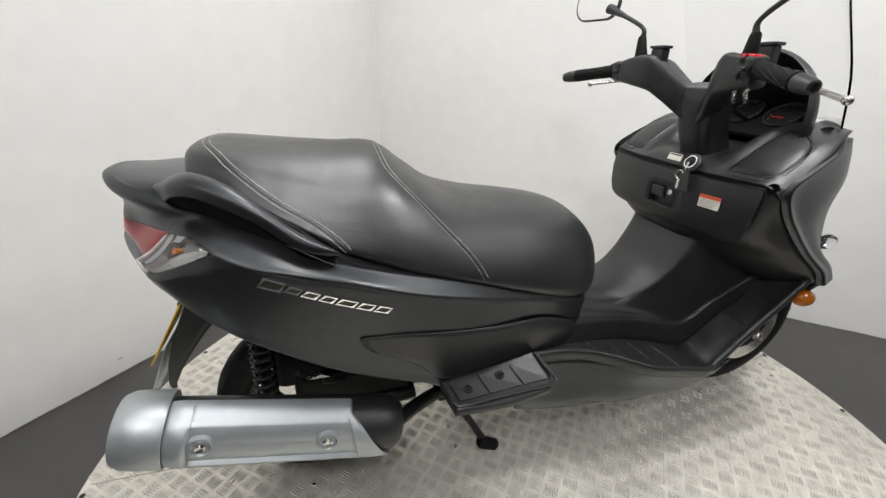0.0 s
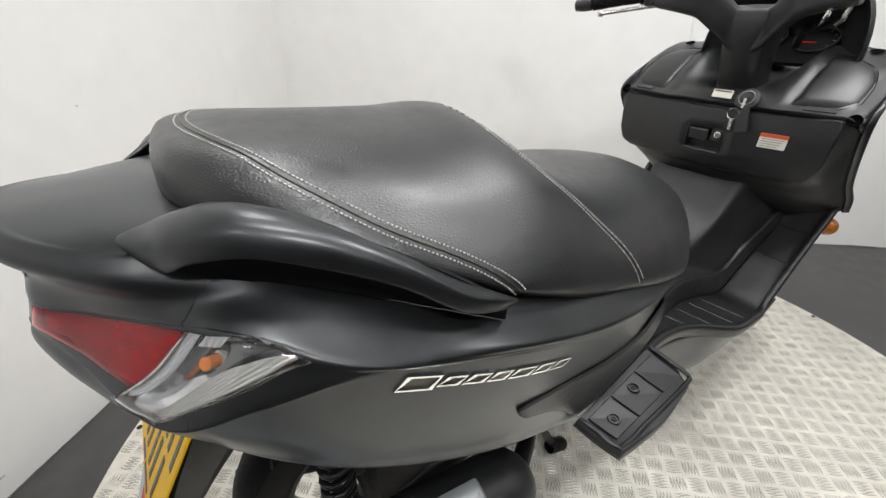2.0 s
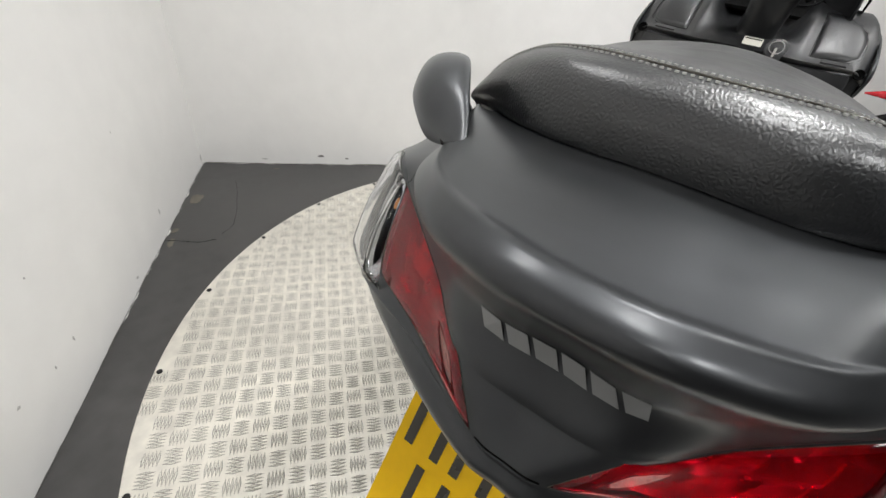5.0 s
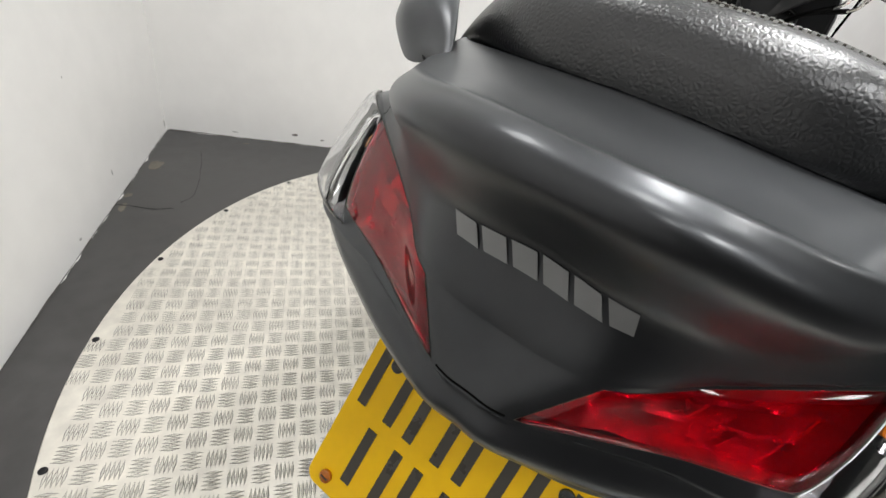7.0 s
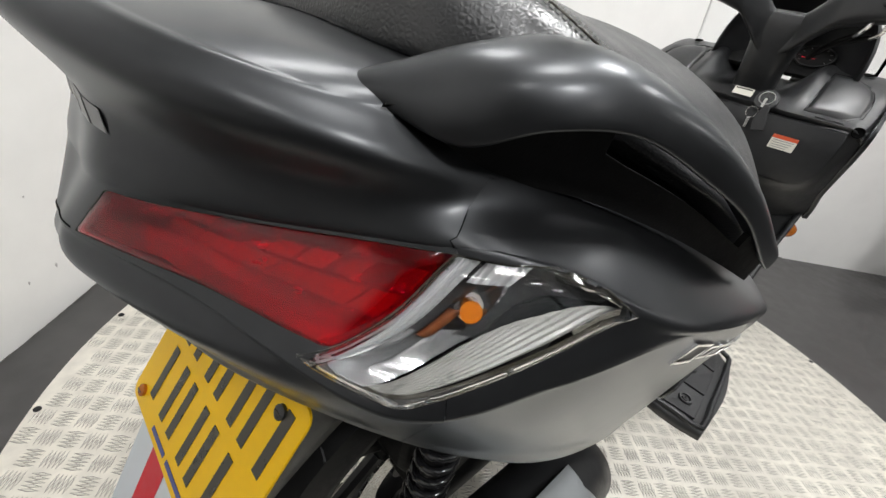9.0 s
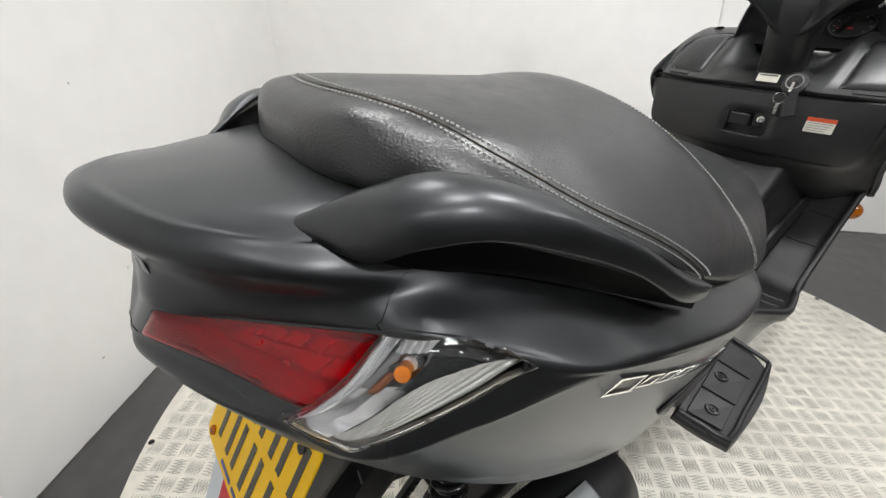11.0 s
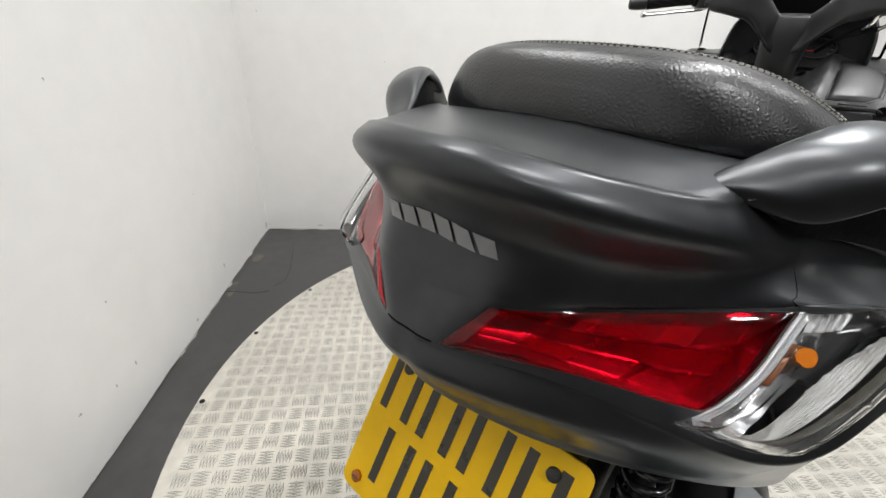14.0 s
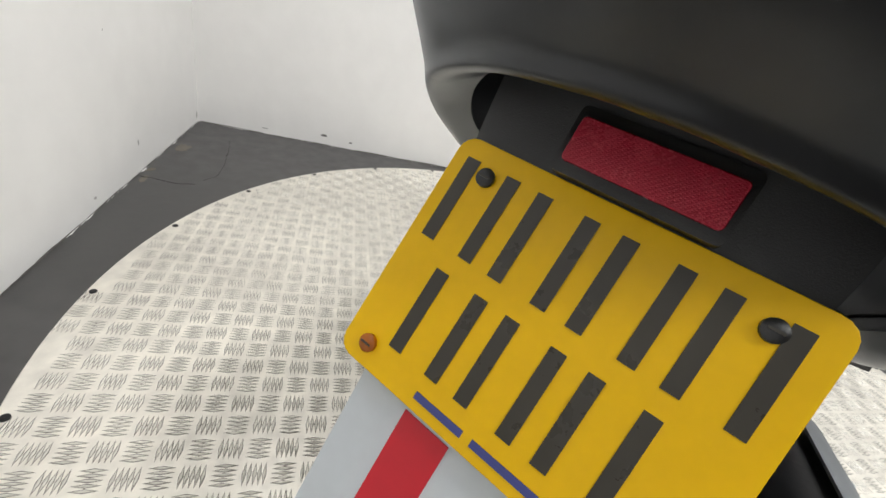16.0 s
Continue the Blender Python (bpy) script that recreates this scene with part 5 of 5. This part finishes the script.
for s in (1, -1):
    part("fork_leg", tube([(1.865, -.098 * s, .25), (1.795, -.098 * s, .47)], .02, 12), M_DARKMET, sc)

# instrument hood and dial
g = []
for x, w, zt, zb in ((1.572, .172, 1.156, .95), (1.566, .176, 1.161, .945), (1.575, .180, 1.164, .94), (1.60, .176, 1.155, .93), (1.65, .125, 1.13, .93), (1.71, .085, 1.06, .93), (1.75, .02, .98, .93)):
    g.append([Vector((x + .02 * math.sin(t), -.030 - w * math.cos(t), zb + (zt - zb) * math.sin(t) ** .7 if math.sin(t) > 1e-6 else zb)) for t in (math.pi * k / 24 for k in range(25))])
part("instrument_hood", grid_bm(g), M_PLAST, sc, "arched black instrument hood", 60, solid=.006)
part("instrument_tray", slab([(1.60, -.16, .940), (1.60, .13, .940), (1.70, .11, 1.00), (1.70, -.14, 1.00)], .01), M_RUBBER, sc, smooth=0)
for y, r in ((-.085, .046), (.03, .046)):
    o = (1.668, y, .998)
    dial = part("instrument_dial", lathe([(0, 0), (0, r), (.004, r + .003), (.006, r), (.003, r - .002), (.003, 0)], o, (-.62, 0, .78), 32), M_RUBBER, sc, "round black instrument dial")
    part("dial_rim", lathe([(.004, r - .002), (.008, r + .002), (.008, r - .002)], o, (-.62, 0, .78), 32), M_PLAST, dial)
    DM = basis(Vector(o), (0, -1, 0), (.78, 0, .62))
    part("needle", plate_on(DM @ Matrix.Translation((-.012, -.010, .0045)), rounded(.034, .003, .0008, 1), .001), M_SIGNRED, dial, smooth=0)
    for k in range(9):
        a = radians(215 - 31 * k)
        part("tick", plate_on(DM @ Matrix.Translation((.037 * math.cos(a), .037 * math.sin(a), .0042)) @ Matrix.Rotation(a, 4, "Z"), rounded(.006, .0014, .0003, 1), .0008), M_BADGE, dial, smooth=0)

# handlebar: a wedge neck that forks into two angular arms, turned a little
HC, HL, HF = Vector((1.415, -.021, 0)), Vector((-.089, .996, 0)), Vector((.996, .089, 0))


def oblong(n, e):
    """A rounded rectangle of unit half sizes."""
    out = []
    for k in range(n):
        a = 2 * math.pi * (k + .5) / n
        c, s = math.cos(a), math.sin(a)
        out.append((math.copysign(abs(c) ** e, c), math.copysign(abs(s) ** e, s)))
    return out


SEC = oblong(36, .42)
g = []
for z, v, hv, hu in ((.890, .085, .058, .050), (.90, .080, .056, .049), (.95, .052, .050, .050), (1.0, .036, .048, .055), (1.035, .028, .046, .064), (1.058, .026, .042, .068), (1.066, .026, .036, .064)):
    g.append([HC + HL * (b * hu) + HF * (v + a * hv + .01 * b * b) + Vector((0, 0, z + .012 * (a + 1) / 2 * (z > 1.03))) for a, b in SEC])
hb = part("handlebar_cover", grid_bm(net(g + [[HC + HL * 0 + HF * .026 + Vector((0, 0, 1.068)) + (p - HC - HF * .026 - Vector((0, 0, p.z))) * .02 for p in g[-1]]], 1, 3), True), M_PLAST, sc, "black plastic handlebar cover with a forked top", smooth=50)
for s in (1, -1):
    g = []
    for u, zt, zb, v0, v1 in ((.016, 1.058, .965, -.006, .055), (.036, 1.070, .985, -.016, .050), (.056, 1.090, 1.008, -.040, .040), (.080, 1.117, 1.032, -.066, .024), (.100, 1.137, 1.048, -.082, .010), (.125, 1.140, 1.056, -.092, -.006), (.160, 1.133, 1.064, -.099, -.026), (.190, 1.124, 1.070, -.099, -.040), (.196, 1.116, 1.078, -.094, -.050)):
        g.append([HC + HL * (u * s) + HF * ((v0 + v1) / 2 + (v1 - v0) / 2 * a) + Vector((0, 0, (zt + zb) / 2 + (zt - zb) / 2 * b - .008 * a * (b > 0))) for a, b in SEC])
    arm = part("cover_arm", grid_bm(net(g, 1, 4), True, True), M_PLAST, hb, smooth=50)
    o = HC + HL * (.128 * s) + HF * -.060 + Vector((0, 0, 1.137))
    part("screw_well", lathe([(-.004, .012), (.003, .011), (.003, .008), (-.002, .007), (-.002, 0)], o, (-.3, 0, 1), 16), M_BARS, arm)
    rc = Vector((1.356, .080, 1.166)) if s > 0 else Vector((1.418, -.176, 1.166))
    rm = Matrix.Translation(rc) @ Matrix((HL, -HF, Vector((0, 0, 1)))).transposed().to_4x4()
    rs = part("reservoir", plate_on(rm, rounded(.050, .034, .004), .007), M_PLAST, hb, "flat fluid reservoir cap", smooth=0, bevel=.002)
    part("reservoir_cup", plate_on(rm @ Matrix.Translation((0, 0, -.007)), rounded(.040, .028, .004), .045), M_PLAST, rs, smooth=0, bevel=.004)
GL = ((1.312, .205, 1.100), (1.240, .345, 1.078))
GR = ((1.342, -.228, 1.110), (1.293, -.372, 1.082))
for a, b, s in ((*GL, 1), (*GR, -1)):
    a, b = Vector(a), Vector(b)
    d = (b - a).normalized()
    gr = part("grip", lathe([(-.01, .012), (-.004, .022), (.004, .022), (.008, .0175), (.06, .0158), (.10, .0165), (.118, .0185), (.121, .0185), (.124, .0125), (.13, 0)], a, d, 24), M_RUBBER, sc, "black rubber handlebar grip")
    w = d.orthogonal().normalized()
    for k in range(10):
        pts = []
        for q in range(9):
            tt = .012 + .095 * q / 8
            ang = 2 * math.pi * k / 10 + q * .22
            pts.append(a + d * tt + (w * math.cos(ang) + d.cross(w) * math.sin(ang)) * (.0168 - .0012 * math.sin(math.pi * q / 8)))
        part("grip_ridge", tube(pts, .0016, 6, 1), M_RUBBER, gr)
    part("bar_end", lathe([(.122, .013), (.126, .0172), (.150, .0165), (.168, .0130), (.170, .009), (.166, .007), (.166, 0)], a, d, 20), M_PLAST, gr)
    hz = basis(a - d * .022, d, (0, 0, 1))
    part("switch_housing", box(-.002, -.002, .0, .042, .052, .046, m=hz), M_PLAST, gr, bevel=.009)
    part("switch_seam", box(0, -.002, .0, .0012, .0535, .0475, m=hz), M_BARS, gr, bevel=.009)
    back = -1 if hz.col[2].x > 0 else 1
    for px, py, w, h in ((-.008, .012, .014, .012), (.006, -.004, .018, .010), (-.004, -.018, .016, .012)):
        part("switch", box(px, py, .0245 * back, w, h, .010, m=hz), M_PLAST, gr, bevel=.0025)
    if s < 0:
        part("engine_stop_switch", slab([a + Vector(p) for p in ((-.012, .040, .030), (-.012, .006, .029), (.018, .002, .026), (.018, .036, .028))], .010), M_SIGNRED, gr, "red engine stop switch", smooth=0, bevel=.003)
    f = Vector((.098, -.012, -.024)) if s < 0 else Vector((.085, 0, -.020))
    part("brake_lever", tube([a - d * .045 + f * .55, a + d * .0 + f * .95, a + d * .07 + f * 1.0, a + d * .146 + f * 1.0], [.009, .008, .0065, .007], 10, flat=.7), M_STEEL, gr, "bright metal brake lever")
    bm = bmesh.new()
    bmesh.ops.create_uvsphere(bm, u_segments=12, v_segments=8, radius=.0095, matrix=Matrix.Translation(a + d * .152 + f))
    part("lever_ball", bm, M_STEEL, gr, smooth=60)
for k in range(2):
    part("cable", tube([(1.352, -.188 - .028 * k, 1.083), (1.350, -.182 - .028 * k, 1.060), (1.372, -.168 - .028 * k, 1.040), (1.43, -.13, 1.02), (1.53, -.09, .99)], [.0045, .0045, .0045, .004, .004], 8), M_STEEL if k else M_CHROME, hb)
    part("cable_sheath", tube([(1.375, -.166 - .028 * k, 1.0395), (1.43, -.13, 1.02), (1.53, -.09, .99)], .0062, 8), M_RUBBER, hb)
for s, base, k1, k2, hd in ((1, (1.331, .122, 1.132), (1.325, .130, 1.210), (1.312, .200, 1.245), (1.292, .315, 1.290)), (-1, (1.352, -.190, 1.122), (1.346, -.196, 1.205), (1.352, -.255, 1.25), (1.36, -.36, 1.30))):
    mr = part("mirror_stem", tube([base, Vector(base).lerp(Vector(k1), .6), k1, k2, Vector(k2).lerp(Vector(hd), .55)], [.010, .008, .0055, .0060, .014], 12), M_PLAST, sc, "black rear-view mirror on a bent stem")
    part("stem_boot", lathe([(0, .018), (.03, .014), (.055, .011), (.060, .008), (.06, 0)], base, Vector(k1) - Vector(base), 16), M_RUBBER, mr)
    HM = basis(Vector(hd), (-.30 * s, 1, 0.0), (0.05, 0, 1))
    if HM.col[2].x > 0:
        HM = HM @ Matrix.Diagonal((-1, 1, -1, 1))
    g = []
    for depth, k in ((.0, .93), (-.001, 1.0), (-.010, 1.0), (-.024, .86), (-.034, .55), (-.037, .05)):
        g.append([HM @ Vector((x * k, y * k, depth)) for x, y in rounded(.160, .098, .042, 8)])
    part("mirror_head", grid_bm(g, True), M_PLAST, mr, smooth=50)
    part("mirror_glass", plate_on(HM @ Matrix.Translation((0, 0, .0005)), rounded(.150, .089, .039, 8), .002), M_MIRROR, mr, "mirror glass", smooth=0)

# windscreen
g = []
for z, xm, w, back in ((1.0, 1.79, .235, .13), (1.10, 1.755, .235, .135), (1.22, 1.70, .225, .14), (1.34, 1.64, .21, .135), (1.44, 1.585, .17, .10), (1.48, 1.56, .11, .05)):
    g.append([Vector((xm - back * (k / 6) ** 2, w * k / 6, z - .02 * (k / 6) ** 2 * (z < 1.05))) for k in range(-6, 7)])
wsn = part("windscreen", grid_bm(net(g, 3, 4)), M_SCREEN, sc, "clear curved acrylic windscreen", smooth=60, solid=.0015)
wsn.visible_shadow = False
